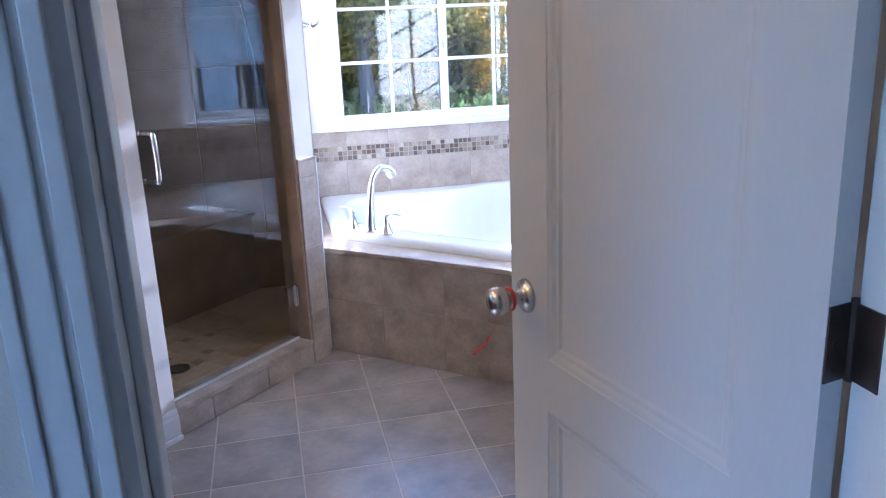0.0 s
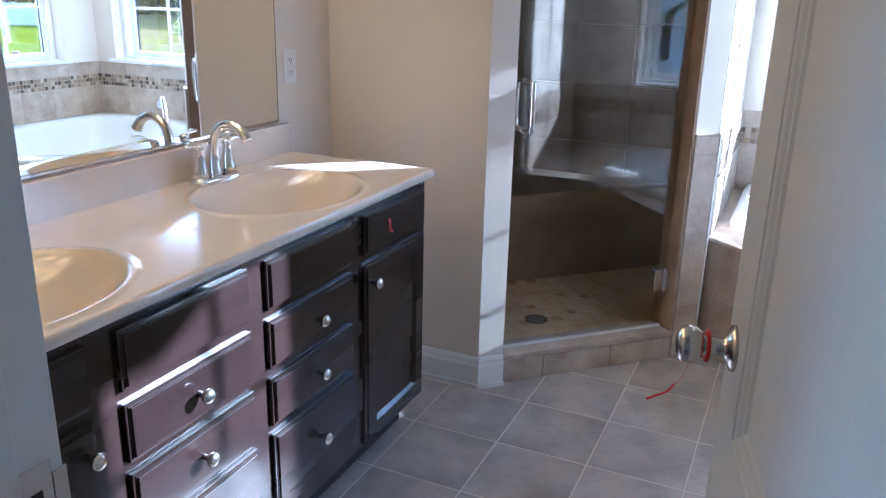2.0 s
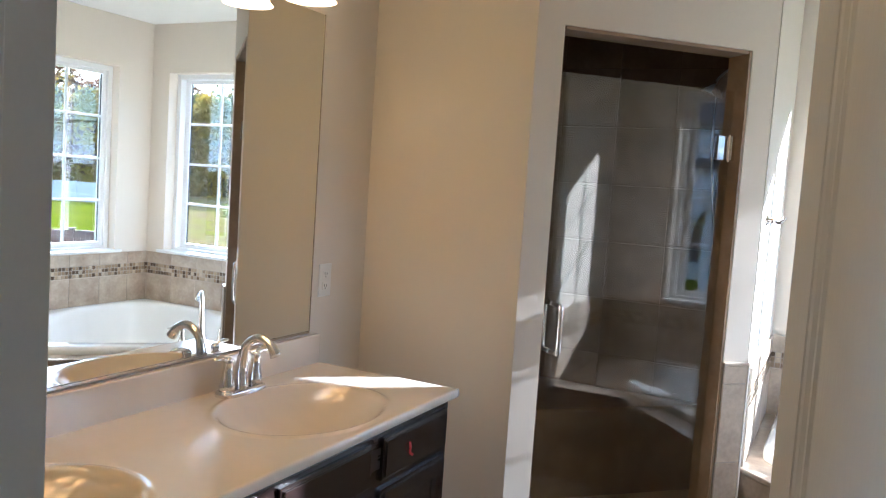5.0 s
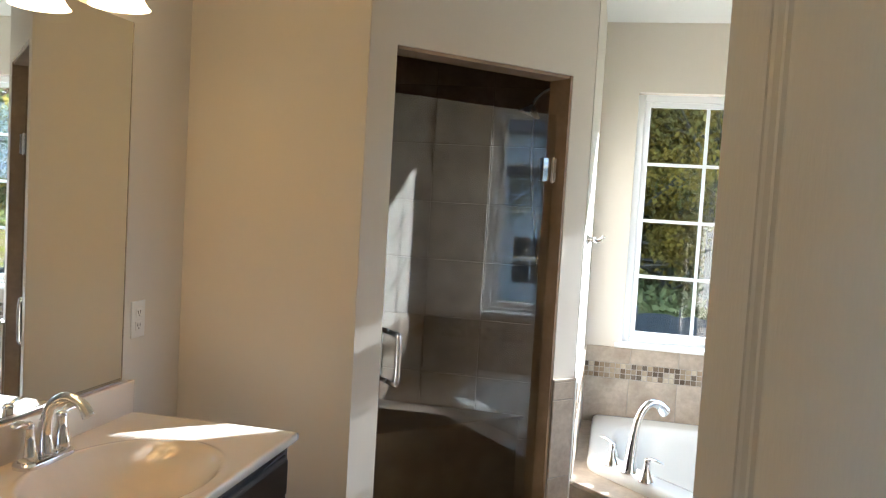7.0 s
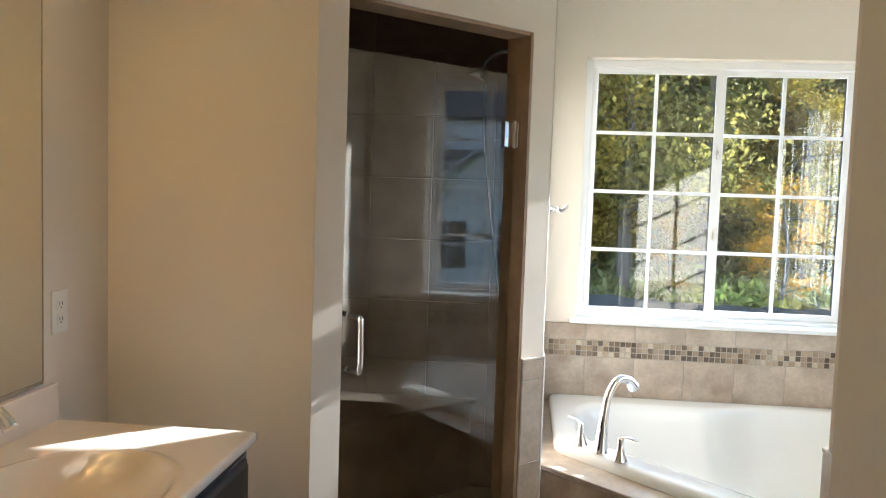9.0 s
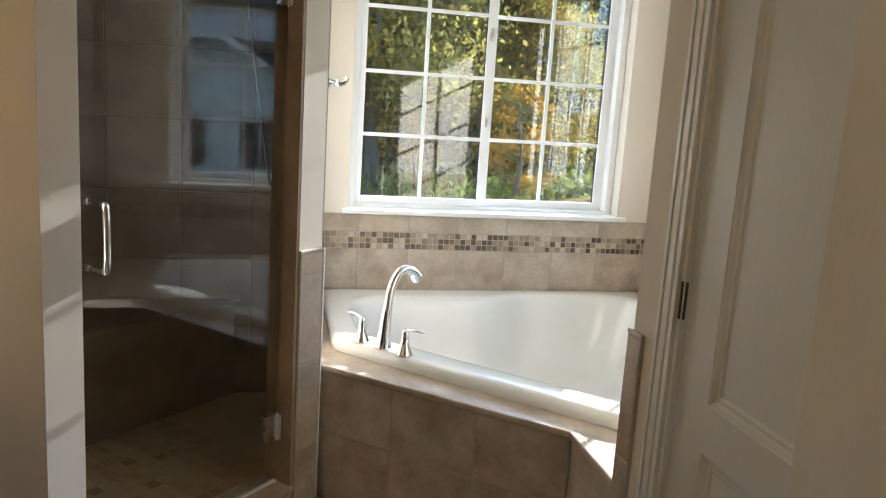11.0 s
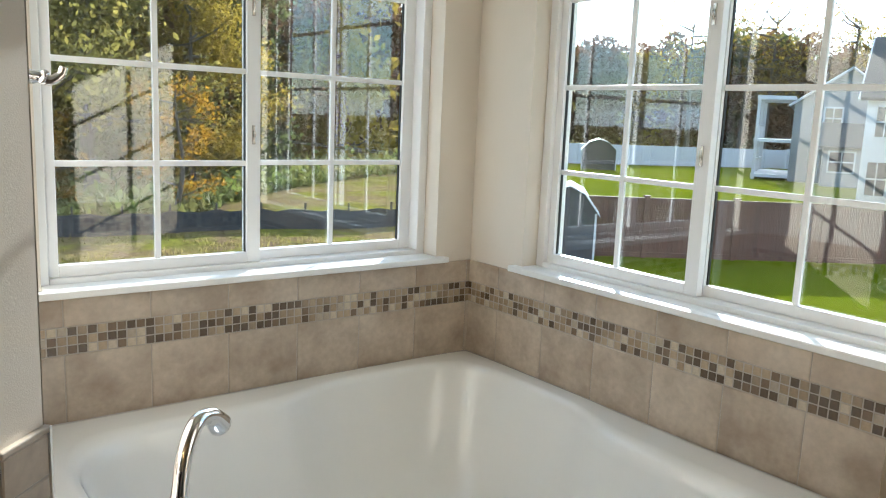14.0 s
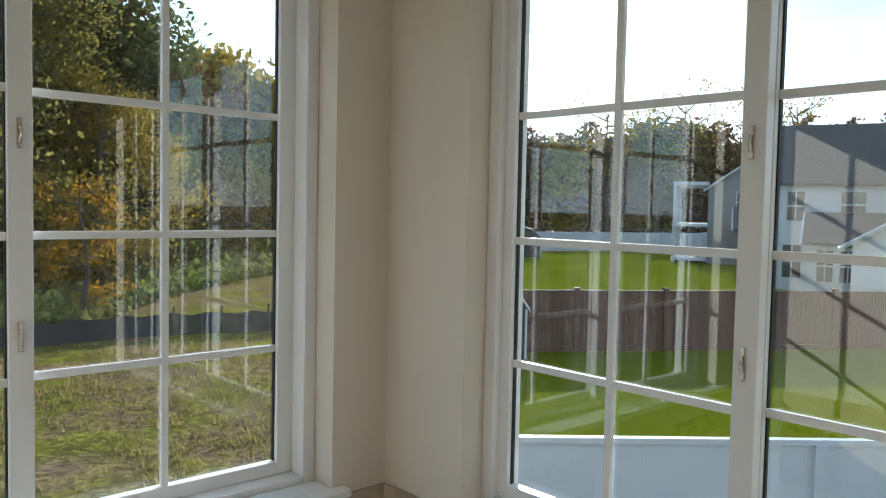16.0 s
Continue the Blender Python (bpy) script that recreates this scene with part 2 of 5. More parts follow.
def field_material():
    """Rough autumn meadow: green, straw and leaf litter in patches, mown lawn to the east."""
    m = bpy.data.materials.new("autumn grass")
    m.use_nodes = True
    n, l = m.node_tree.nodes, m.node_tree.links
    p = n["Principled BSDF"]
    p.inputs["Roughness"].default_value = 0.95
    p.inputs["Specular IOR Level"].default_value = 0.0
    tc = n.new("ShaderNodeTexCoord")
    a, b, c = n.new("ShaderNodeTexNoise"), n.new("ShaderNodeTexNoise"), n.new("ShaderNodeTexNoise")
    for t, s, d in ((a, 0.42, 9), (b, 1.6, 10), (c, 9, 10)):
        t.inputs["Scale"].default_value, t.inputs["Detail"].default_value = s, d
        l.new(tc.outputs["Object"], t.inputs["Vector"])
    r1, r2 = n.new("ShaderNodeValToRGB"), n.new("ShaderNodeValToRGB")
    r1.color_ramp.elements[0].position, r1.color_ramp.elements[1].position = 0.42, 0.56
    r1.color_ramp.elements[0].color, r1.color_ramp.elements[1].color = (0.18, 0.19, 0.022, 1), (0.25, 0.165, 0.105, 1)
    r2.color_ramp.elements[0].position, r2.color_ramp.elements[1].position = 0.4, 0.62
    r2.color_ramp.elements[0].color, r2.color_ramp.elements[1].color = (0.25, 0.215, 0.045, 1), (0.13, 0.085, 0.058, 1)
    l.new(a.outputs["Fac"], r1.inputs[0])
    l.new(b.outputs["Fac"], r2.inputs[0])
    mx = n.new("ShaderNodeMixRGB")
    mx.inputs[0].default_value = 0.5
    l.new(r1.outputs[0], mx.inputs[1])
    l.new(r2.outputs[0], mx.inputs[2])
    g = n.new("ShaderNodeMapRange")
    g.inputs["To Min"].default_value, g.inputs["To Max"].default_value = -0.35, 1.9
    l.new(c.outputs["Fac"], g.inputs[0])
    col = n.new("ShaderNodeVectorMath")
    col.operation = "SCALE"
    l.new(mx.outputs[0], col.inputs[0])
    l.new(g.outputs[0], col.inputs["Scale"])
    l.new(col.outputs[0], p.inputs["Base Color"])
    bp = n.new("ShaderNodeBump")
    bp.inputs["Strength"].default_value, bp.inputs["Distance"].default_value = 0.8, 0.08
    l.new(c.outputs["Fac"], bp.inputs["Height"])
    l.new(bp.outputs[0], p.inputs["Normal"])
    return m


FIELD = field_material()


# ---- shape helpers ----
def put(name, bm, mat, parent=None, m=None, smooth=False, bevel=0.0):
    """Turns a bmesh into an object."""
    bmesh.ops.recalc_face_normals(bm, faces=bm.faces)
    me = bpy.data.meshes.new(name)
    bm.to_mesh(me)
    bm.free()
    me.materials.append(mat)
    if smooth:
        me.shade_smooth()
    ob = new(name, me)
    if bevel:
        mod = ob.modifiers.new("edge", "BEVEL")
        mod.width, mod.segments, mod.limit_method = bevel, 2, "ANGLE"
    if parent:
        ob.parent = parent
    if m is not None:
        ob.matrix_basis = m
    return ob


def add_box(bm, x0, x1, y0, y1, z0, z1):
    r = bmesh.ops.create_cube(bm, size=1)
    bmesh.ops.transform(bm, verts=r["verts"], matrix=Matrix.LocRotScale(((x0 + x1) / 2, (y0 + y1) / 2, (z0 + z1) / 2), None, (abs(x1 - x0), abs(y1 - y0), abs(z1 - z0))))


def boxes(name, lots, mat, parent=None, m=None, bevel=0.0):
    bm = bmesh.new()
    for b in lots:
        add_box(bm, *b)
    return put(name, bm, mat, parent, m, bevel=bevel)


def prism(name, outline, z0, z1, mat, parent=None, bevel=0.0, smooth=False):
    """An upright prism over a plan outline."""
    bm = bmesh.new()
    low = [bm.verts.new((x, y, z0)) for x, y in outline]
    top = [bm.verts.new((x, y, z1)) for x, y in outline]
    bm.faces.new(low[::-1])
    bm.faces.new(top)
    for i in range(len(low)):
        j = (i + 1) % len(low)
        bm.faces.new((low[i], low[j], top[j], top[i]))
    return put(name, bm, mat, parent, bevel=bevel, smooth=smooth)


def add_lathe(bm, profile, m=None, seg=24):
    """Spins (radius, height) pairs round z."""
    rings = []
    for r, z in profile:
        rings.append([bm.verts.new(Vector((r * math.cos(2 * math.pi * i / seg), r * math.sin(2 * math.pi * i / seg), z))) for i in range(seg)])
    for a, b in zip(rings, rings[1:]):
        for i in range(seg):
            bm.faces.new((a[i], a[(i + 1) % seg], b[(i + 1) % seg], b[i]))
    for ring in (rings[0][::-1], rings[-1]):
        bm.faces.new(ring)
    if m is not None:
        bmesh.ops.transform(bm, verts=[v for r in rings for v in r], matrix=m)


def add_tube(bm, pts, radii, seg=14, flat=1.0):
    """A tube along points, its section flattened by flat."""
    pts = [Vector(p) for p in pts]
    rings, side = [], None
    for i, p in enumerate(pts):
        d = (pts[min(i + 1, len(pts) - 1)] - pts[max(i - 1, 0)]).normalized()
        if side is None:
            side = d.cross(Vector((0.31, 0.17, 0.93))).normalized()
        side = (side - d * side.dot(d)).normalized()
        up = d.cross(side)
        r = radii[i] if isinstance(radii, (list, tuple)) else radii
        rings.append([bm.verts.new(p + side * r * math.cos(2 * math.pi * k / seg) + up * r * flat * math.sin(2 * math.pi * k / seg)) for k in range(seg)])
    for a, b in zip(rings, rings[1:]):
        for k in range(seg):
            bm.faces.new((a[k], a[(k + 1) % seg], b[(k + 1) % seg], b[k]))
    bm.faces.new(rings[0][::-1])
    bm.faces.new(rings[-1])


def curve_pts(ctrl, n=18):
    """A smooth line through control points."""
    c = [Vector(p) for p in ctrl]
    c = [c[0] * 2 - c[1]] + c + [c[-1] * 2 - c[-2]]
    out = []
    for i in range(1, len(c) - 2):
        for k in range(n):
            t = k / n
            out.append(0.5 * ((2 * c[i]) + (c[i + 1] - c[i - 1]) * t + (2 * c[i - 1] - 5 * c[i] + 4 * c[i + 1] - c[i + 2]) * t * t + (3 * c[i] - c[i - 1] - 3 * c[i + 1] + c[i + 2]) * t ** 3))
    return out + [c[-2]]


def piece_mesh(name, sx, sy, sz, mat, cut=0.002):
    """One tile: a slab with its edges eased, from its middle; top face up z."""
    bm = bmesh.new()
    hx, hy = sx / 2, sy / 2
    low = [bm.verts.new((x, y, 0)) for x, y in ((-hx, -hy), (hx, -hy), (hx, hy), (-hx, hy))]
    mid = [bm.verts.new((x, y, sz - cut)) for x, y in ((-hx, -hy), (hx, -hy), (hx, hy), (-hx, hy))]
    top = [bm.verts.new((x, y, sz)) for x, y in ((-hx + cut, -hy + cut), (hx - cut, -hy + cut), (hx - cut, hy - cut), (-hx + cut, hy - cut))]
    bm.faces.new(top)
    for a, b in ((low, mid), (mid, top)):
        for i in range(4):
            j = (i + 1) % 4
            bm.faces.new((a[i], a[j], b[j], b[i]))
    me = bpy.data.meshes.new(name)
    bm.to_mesh(me)
    bm.free()
    me.materials.append(mat)
    return me


TILE_MESHES = {}


def lay_tile(name, parent, m, sx, sy, thick, mat):
    """Lays one tile of a size, its mesh shared with its like."""
    key = (name, round(sx, 3), round(sy, 3), mat.name)
    if key not in TILE_MESHES:
        TILE_MESHES[key] = piece_mesh(name, sx, sy, thick, mat, min(0.002, sx * 0.06))
    ob = new(name, TILE_MESHES[key])
    ob.parent = parent
    ob.matrix_basis = m
    return ob


def wall_frame(x, y, heading):
    """Pose of a wall's plane: local x along the wall, local y up, local z out of the wall. heading: degrees of the along direction."""
    return Matrix.Translation((x, y, 0)) @ Matrix.Rotation(radians(heading), 4, "Z") @ Matrix.Rotation(radians(90), 4, "X")


def bevelled_box(name, x0, x1, y0, y1, z0, z1, mat, parent=None, bevel=0.004):
    return boxes(name, [(x0, x1, y0, y1, z0, z1)], mat, parent, bevel=bevel)


# ---- the plan, in metres: x east, y along the vanity, floor at 0 ----
CEIL_Z, TILE_TOP, DECK_Z = 2.495, 0.86, 0.465
NORTH, EAST, WEST_ALC, SOUTH_ALC = 1.98, 2.992, 1.31, 0.008
FLOOR = -0.03
ROOM_E, ROOM_S = 1.968, -1.78
DIAG_A, DIAG_B = Vector((0.622, 0.282)), Vector((1.305, 0.965))
DIAG_L = (DIAG_B - DIAG_A).length
OPEN_S0, OPEN_S1, OPEN_TOP, CURB = 0.10, 0.857, 2.045, 0.075
GROUND = -2.4


def structure(ob, label, category=""):
    return tagged(ob, label, category, kind="structure")


structure(boxes("floor", [(-0.1, 3.1, -1.9, 2.1, -0.3, FLOOR - 0.0007)], FLOORGROUT), "pale sand-coloured grout bed under the bathroom floor tiles", "floor")
structure(boxes("floor_hall", [(-1.2, 4.0, -5.2, -1.84, -0.3, FLOOR)], CARPET), "grey carpet in the room before the bathroom", "floor")
structure(boxes("ceiling", [(-1.3, 4.1, -5.3, 2.15, CEIL_Z, CEIL_Z + 0.12)], CEIL), "plain white painted ceiling", "ceiling")
structure(boxes("wall_west", [(-0.12, 0, -1.9, 2.12, -0.25, CEIL_Z)], PAINT), "beige painted wall behind the vanity and mirror", "wall")
W1 = (1.492, 2.825, 0.862, 2.15)
structure(boxes("wall_north", [(0, W1[0], NORTH, NORTH + 0.16, -0.25, CEIL_Z), (W1[1], EAST + 0.16, NORTH, NORTH + 0.16, -0.25, CEIL_Z),
                               (W1[0], W1[1], NORTH, NORTH + 0.16, -0.25, W1[2]), (W1[0], W1[1], NORTH, NORTH + 0.16, W1[3], CEIL_Z)], PAINT),
          "pale painted wall round the tub window", "wall")
W2 = (0.385, 1.69, 0.862, 2.15)
structure(boxes("wall_east", [(EAST, EAST + 0.16, -0.1, W2[0], -0.25, CEIL_Z), (EAST, EAST + 0.16, W2[1], NORTH, -0.25, CEIL_Z),
                              (EAST, EAST + 0.16, W2[0], W2[1], -0.25, W2[2]), (EAST, EAST + 0.16, W2[0], W2[1], W2[3], CEIL_Z)], PAINT),
          "pale painted wall round the second tub window", "wall")
structure(boxes("wall_alcove_south", [(ROOM_E, EAST + 0.16, -0.115, SOUTH_ALC, -0.25, CEIL_Z)], PAINT), "painted wall at the foot of the tub", "wall")
DOOR2 = (-0.93, -0.172)
structure(boxes("wall_room_east", [(ROOM_E, ROOM_E + 0.115, DOOR2[1], -0.115, -0.25, CEIL_Z), (ROOM_E, ROOM_E + 0.115, ROOM_S, DOOR2[0], -0.25, CEIL_Z),
                                   (ROOM_E, ROOM_E + 0.115, DOOR2[0], DOOR2[1], 2.06, CEIL_Z)], PAINT), "beige painted wall with a closet door", "wall")
JAMB = (0.982, 1.745)
structure(boxes("wall_south", [(0, JAMB[0], ROOM_S - 0.115, ROOM_S, -0.25, CEIL_Z), (JAMB[1], EAST + 0.16, ROOM_S - 0.115, ROOM_S, -0.25, CEIL_Z),
                               (JAMB[0], JAMB[1], ROOM_S - 0.115, ROOM_S, 2.07, CEIL_Z)], PAINT), "painted wall with the bathroom doorway", "wall")
# the gap in the west wall is unseen, added to let sky light onto the door
structure(boxes("wall_hall", [(-1.3, -1.2, -5.2, -4.2, -0.25, CEIL_Z), (-1.3, -1.2, -3.0, -1.9, -0.25, CEIL_Z), (-1.3, -1.2, -4.2, -3.0, -0.25, 0.7), (-1.3, -1.2, -4.2, -3.0, 2.15, CEIL_Z), (4.0, 4.1, -5.2, -1.9, -0.25, CEIL_Z), (-1.3, 4.1, -5.3, -5.2, -0.25, CEIL_Z),
                              (-1.3, -0.12, -1.9, -1.8, -0.25, CEIL_Z), (3.14, 4.1, -1.9, -1.8, -0.25, CEIL_Z)], PAINT), "plain painted walls of the room before, with an added daylight opening", "wall")
structure(boxes("wall_closet", [(ROOM_E + 0.115, 3.14, -1.0, -0.99, -0.25, CEIL_Z), (3.04, 3.14, -0.99, -0.115, -0.25, CEIL_Z)], PAINT), "plain closet walls behind the closed door", "wall")
structure(prism("wall_shower_wing", [(0, 0.282), (0.6208, 0.282), (0.5365, 0.3663), (0.5365, 0.382), (0, 0.382)], -0.25, CEIL_Z, PAINT), "warm beige wall at the end of the vanity", "wall")


def diag(s, off=0.0):
    """A plan point on the shower's angled front: s along it, off into the shower."""
    d = (DIAG_B - DIAG_A) / DIAG_L
    p = DIAG_A + d * s + Vector((-d.y, d.x)) * off
    return (p.x, p.y)


def diag_block(bm, s0, s1, o0, o1, z0, z1):
    c = [diag(s0, o0), diag(s1, o0), diag(s1, o1), diag(s0, o1)]
    lo, hi = [bm.verts.new((*p, z0)) for p in c], [bm.verts.new((*p, z1)) for p in c]
    bm.faces.new(lo[::-1])
    bm.faces.new(hi)
    for i in range(4):
        j = (i + 1) % 4
        bm.faces.new((lo[i], lo[j], hi[j], hi[i]))


bm = bmesh.new()
for s0, s1, z0, z1 in ((0, OPEN_S0, -0.25, CEIL_Z), (OPEN_S1, DIAG_L, -0.25, CEIL_Z), (OPEN_S0, OPEN_S1, OPEN_TOP, CEIL_Z)):
    diag_block(bm, s0, s1, 0.0, 0.12, z0, z1)
structure(put("wall_shower_front", bm, PAINT), "painted angled wall with the shower opening", "wall")
structure(boxes("wall_partition", [(WEST_ALC - 0.115, WEST_ALC, 1.02, NORTH, -0.25, CEIL_Z)], PAINT), "painted wall between shower and tub", "wall")
# small filler where the angled wall meets the partition
structure(prism("wall_partition_corner", [(1.195, 1.02), (1.31, 1.02), (1.3075, 0.9675), (1.225, 1.052)], -0.25, CEIL_Z, PAINT), "painted corner of the partition", "wall")

# tiled lining of the shower opening and shower walls
bm = bmesh.new()
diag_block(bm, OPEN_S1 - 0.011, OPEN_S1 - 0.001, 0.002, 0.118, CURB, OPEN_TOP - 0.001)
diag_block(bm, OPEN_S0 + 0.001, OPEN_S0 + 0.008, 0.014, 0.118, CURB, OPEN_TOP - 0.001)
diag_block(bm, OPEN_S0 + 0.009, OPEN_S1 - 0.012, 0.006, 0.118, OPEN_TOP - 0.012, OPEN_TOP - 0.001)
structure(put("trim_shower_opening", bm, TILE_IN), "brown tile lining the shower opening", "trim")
bm = bmesh.new()
diag_block(bm, OPEN_S0, OPEN_S1, 0.004, 0.116, -0.1, CURB - 0.012)
curb = structure(put("trim_shower_curb", bm, GROUT), "tiled shower curb with a pale sill", "curb")
bm = bmesh.new()
diag_block(bm, OPEN_S0 + 0.001, OPEN_S1 - 0.001, -0.008, 0.126, CURB - 0.011, CURB + 0.008)
put("sill", bm, TILE, curb, bevel=0.003)

SH_Z = 0.0
structure(prism("floor_shower", [(0.0, 0.385), diag(0.03, 0.117), diag(DIAG_L - 0.03, 0.117), (1.19, NORTH), (0.0, NORTH)], -0.2, SH_Z - 0.0004, PANGROUT), "tan grout bed of the shower floor", "floor")
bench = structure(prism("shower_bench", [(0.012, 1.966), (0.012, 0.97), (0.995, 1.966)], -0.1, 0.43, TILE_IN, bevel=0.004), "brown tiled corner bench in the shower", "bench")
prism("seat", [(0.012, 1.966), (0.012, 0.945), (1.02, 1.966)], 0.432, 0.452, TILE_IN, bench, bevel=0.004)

# wall tiles: rows along a wall from below
def tile_rows(parent, m, length, rows, first, step, mat, gap=0.003, name="tile"):
    """rows: (z0, z1) pairs; joints at first + k * step."""
    cuts = [0.0]
    k = first
    while k < length - 0.02:
        if k > 0.02:
            cuts.append(k)
        k += step
    cuts.append(length)
    for z0, z1 in rows:
        for a, b in zip(cuts, cuts[1:]):
            lay_tile(name, parent, m @ Matrix.Translation(((a + b) / 2, (z0 + z1) / 2, 0.002)), b - a - gap, z1 - z0 - gap, 0.008, mat)


def grout_sheet(name, m, length, z0, z1, label):
    bm = bmesh.new()
    add_box(bm, 0, length, z0, z1, -0.001, 0.0080)
    return structure(put(name, bm, GROUT, m=m), label, "wall tile")


MOS0, MOS1 = 0.697, 0.776


def wainscot(name, m, length, first, label):
    """Tile band over the tub: cut tiles, three rows of mosaic, a top row."""
    p = grout_sheet(name, m, length, 0.46, TILE_TOP - 0.002, label)
    i = Matrix.Identity(4)
    tile_rows(p, i, length, [(0.462, MOS0), (MOS1, TILE_TOP)], first, 0.238, TILE)
    n = int(length / 0.0264)
    s = length / n
    for r in range(3):
        for c in range(n):
            lay_tile("mosaic_piece", p, Matrix.Translation(((c + 0.5) * s, MOS0 + (r + 0.5) * (MOS1 - MOS0) / 3, 0.002)), 0.0235, 0.0235, 0.007, MOSAIC)
    return p


def two_sash_window(name, m, width, label):
    """A sliding window with two gridded sashes; local x along, y up from the sill, z into the room from the glass plane."""
    w = structure(new(name), label, "window")
    w.matrix_basis = m
    h0, h1 = 0.0, W1[3] - W1[2]
    f = 0.035
    ob = boxes("frame", [(0, f, h0, h1, -0.05, 0.045), (width - f, width, h0, h1, -0.05, 0.045), (f, width - f, h0, f, -0.05, 0.045), (f, width - f, h1 - f, h1, -0.05, 0.045)], VINYL, w, bevel=0.003)
    tagged(ob, "white vinyl outer frame")
    g0, g1 = 0.068, h1 - 0.06
    half = width / 2
    for k, (a, b, z) in enumerate(((f - 0.004, half + 0.012, 0.012), (half - 0.025, width - f + 0.004, -0.022))):
        st = 0.034 if k == 0 else 0.036
        sash = boxes("sash", [(a, a + st, f, h1 - f, z - 0.014, z + 0.014), (b - st - 0.012, b, f, h1 - f, z - 0.014, z + 0.014),
                              (a + st, b - st - 0.012, f, g0, z - 0.014, z + 0.014), (a + st, b - st - 0.012, g1, h1 - f, z - 0.014, z + 0.014)], VINYL, w, bevel=0.002)
        x0, x1 = a + st, b - st - 0.012
        mb = 0.0085
        bars = [((x0 + x1) / 2 - mb, (x0 + x1) / 2 + mb, g0, g1, z - 0.006, z + 0.006)]
        for r in (1, 2, 3):
            zz = g0 + (g1 - g0) * r / 4
            bars.append((x0, x1, zz - mb, zz + mb, z - 0.005, z + 0.005))
        boxes("grid_bars", bars, VINYL, w, bevel=0.0015)
        pane = boxes("pane", [(x0 - 0.002, x1 + 0.002, g0 - 0.002, g1 + 0.002, z - 0.0105, z - 0.0075)], PANE, w)
        pane.visible_shadow = False
        boxes("gasket", [(x0 - 0.001, x0 + 0.003, g0, g1, z - 0.009, z + 0.001), (x1 - 0.003, x1 + 0.001, g0, g1, z - 0.009, z + 0.001)], DARK, w)
    for zz in (0.45, 0.85):
        bm = bmesh.new()
        add_box(bm, half - 0.018, half - 0.008, zz - 0.030, zz + 0.030, 0.026, 0.032)
        add_tube(bm, curve_pts([(half - 0.013, zz - 0.018, 0.031), (half - 0.012, zz, 0.038), (half - 0.013, zz + 0.014, 0.036)], 4), [0.0032] * 9, 8)
        tagged(put("lock", bm, NICKEL, w, bevel=0.001), "small metal sash lock")
    return w


# window 1 in the north wall, window 2 in the east wall
M1 = wall_frame(W1[0], 2.103, 0) @ Matrix.Translation((0, W1[2], 0))
two_sash_window("window_1", M1, W1[1] - W1[0], "white vinyl sliding window with gridded panes above the tub")
M2 = wall_frame(3.105, W2[1], -90) @ Matrix.Translation((0, W2[2], 0))
two_sash_window("window_2", M2, W2[1] - W2[0], "white vinyl sliding window with gridded panes facing the yard")
# white sills resting on the tile
structure(boxes("trim_sill_north", [(W1[0] - 0.035, W1[1] + 0.035, NORTH - 0.038, NORTH - 0.001, TILE_TOP + 0.001, TILE_TOP + 0.022), (W1[0] + 0.002, W1[1] - 0.002, NORTH - 0.002, 2.054, W1[2] + 0.001, TILE_TOP + 0.022)], TRIM, bevel=0.004),
          "white painted window sill above the tile band", "sill")
structure(boxes("trim_sill_east", [(EAST - 0.038, EAST - 0.001, W2[0] - 0.035, W2[1] + 0.035, TILE_TOP + 0.001, TILE_TOP + 0.022), (EAST - 0.002, 3.056, W2[0] + 0.002, W2[1] - 0.002, W2[2] + 0.001, TILE_TOP + 0.022)], TRIM, bevel=0.004),
          "white painted window sill above the tile band", "sill")


# baseboards
def baseboard(name, m, length):
    bm = bmesh.new()
    prof = [(0, 0), (0.014, 0), (0.014, 0.085), (0.010, 0.098), (0.010, 0.108), (0.005, 0.118), (0, 0.12)]
    a = [bm.verts.new((0, z, y)) for y, z in prof]
    b = [bm.verts.new((length, z, y)) for y, z in prof]
    bm.faces.new(a)
    bm.faces.new(b[::-1])
    for i in range(len(prof)):
        j = (i + 1) % len(prof)
        bm.faces.new((a[i], a[j], b[j], b[i]))
    # shoe moulding
    add_box(bm, 0, length, 0, 0.016, 0.014, 0.024)
    return structure(put(name, bm, TRIM, m=m), "white painted baseboard with a shoe moulding", "baseboard")


baseboard("baseboard_wing", wall_frame(0.0, 0.282, 0) @ Matrix.Translation((0, FLOOR, 0)), 0.630)
dh = math.degrees(math.atan2(DIAG_B.y - DIAG_A.y, DIAG_B.x - DIAG_A.x))
baseboard("baseboard_angle", wall_frame(DIAG_A.x, DIAG_A.y, dh) @ Matrix.Translation((-0.004, FLOOR, 0.0005)), OPEN_S0 + 0.003)
baseboard("baseboard_south", wall_frame(3.0 - 1.035, ROOM_S, 180) @ Matrix.Translation((0.0, FLOOR, 0)), ROOM_E - JAMB[1] - 0.075)

# ---- the tub ----
DECK = [(WEST_ALC, 1.030), (2.008, 0.40), (2.008, SOUTH_ALC + 0.002), (EAST - 0.002, SOUTH_ALC + 0.002), (EAST - 0.002, NORTH - 0.002), (WEST_ALC, NORTH - 0.002)]


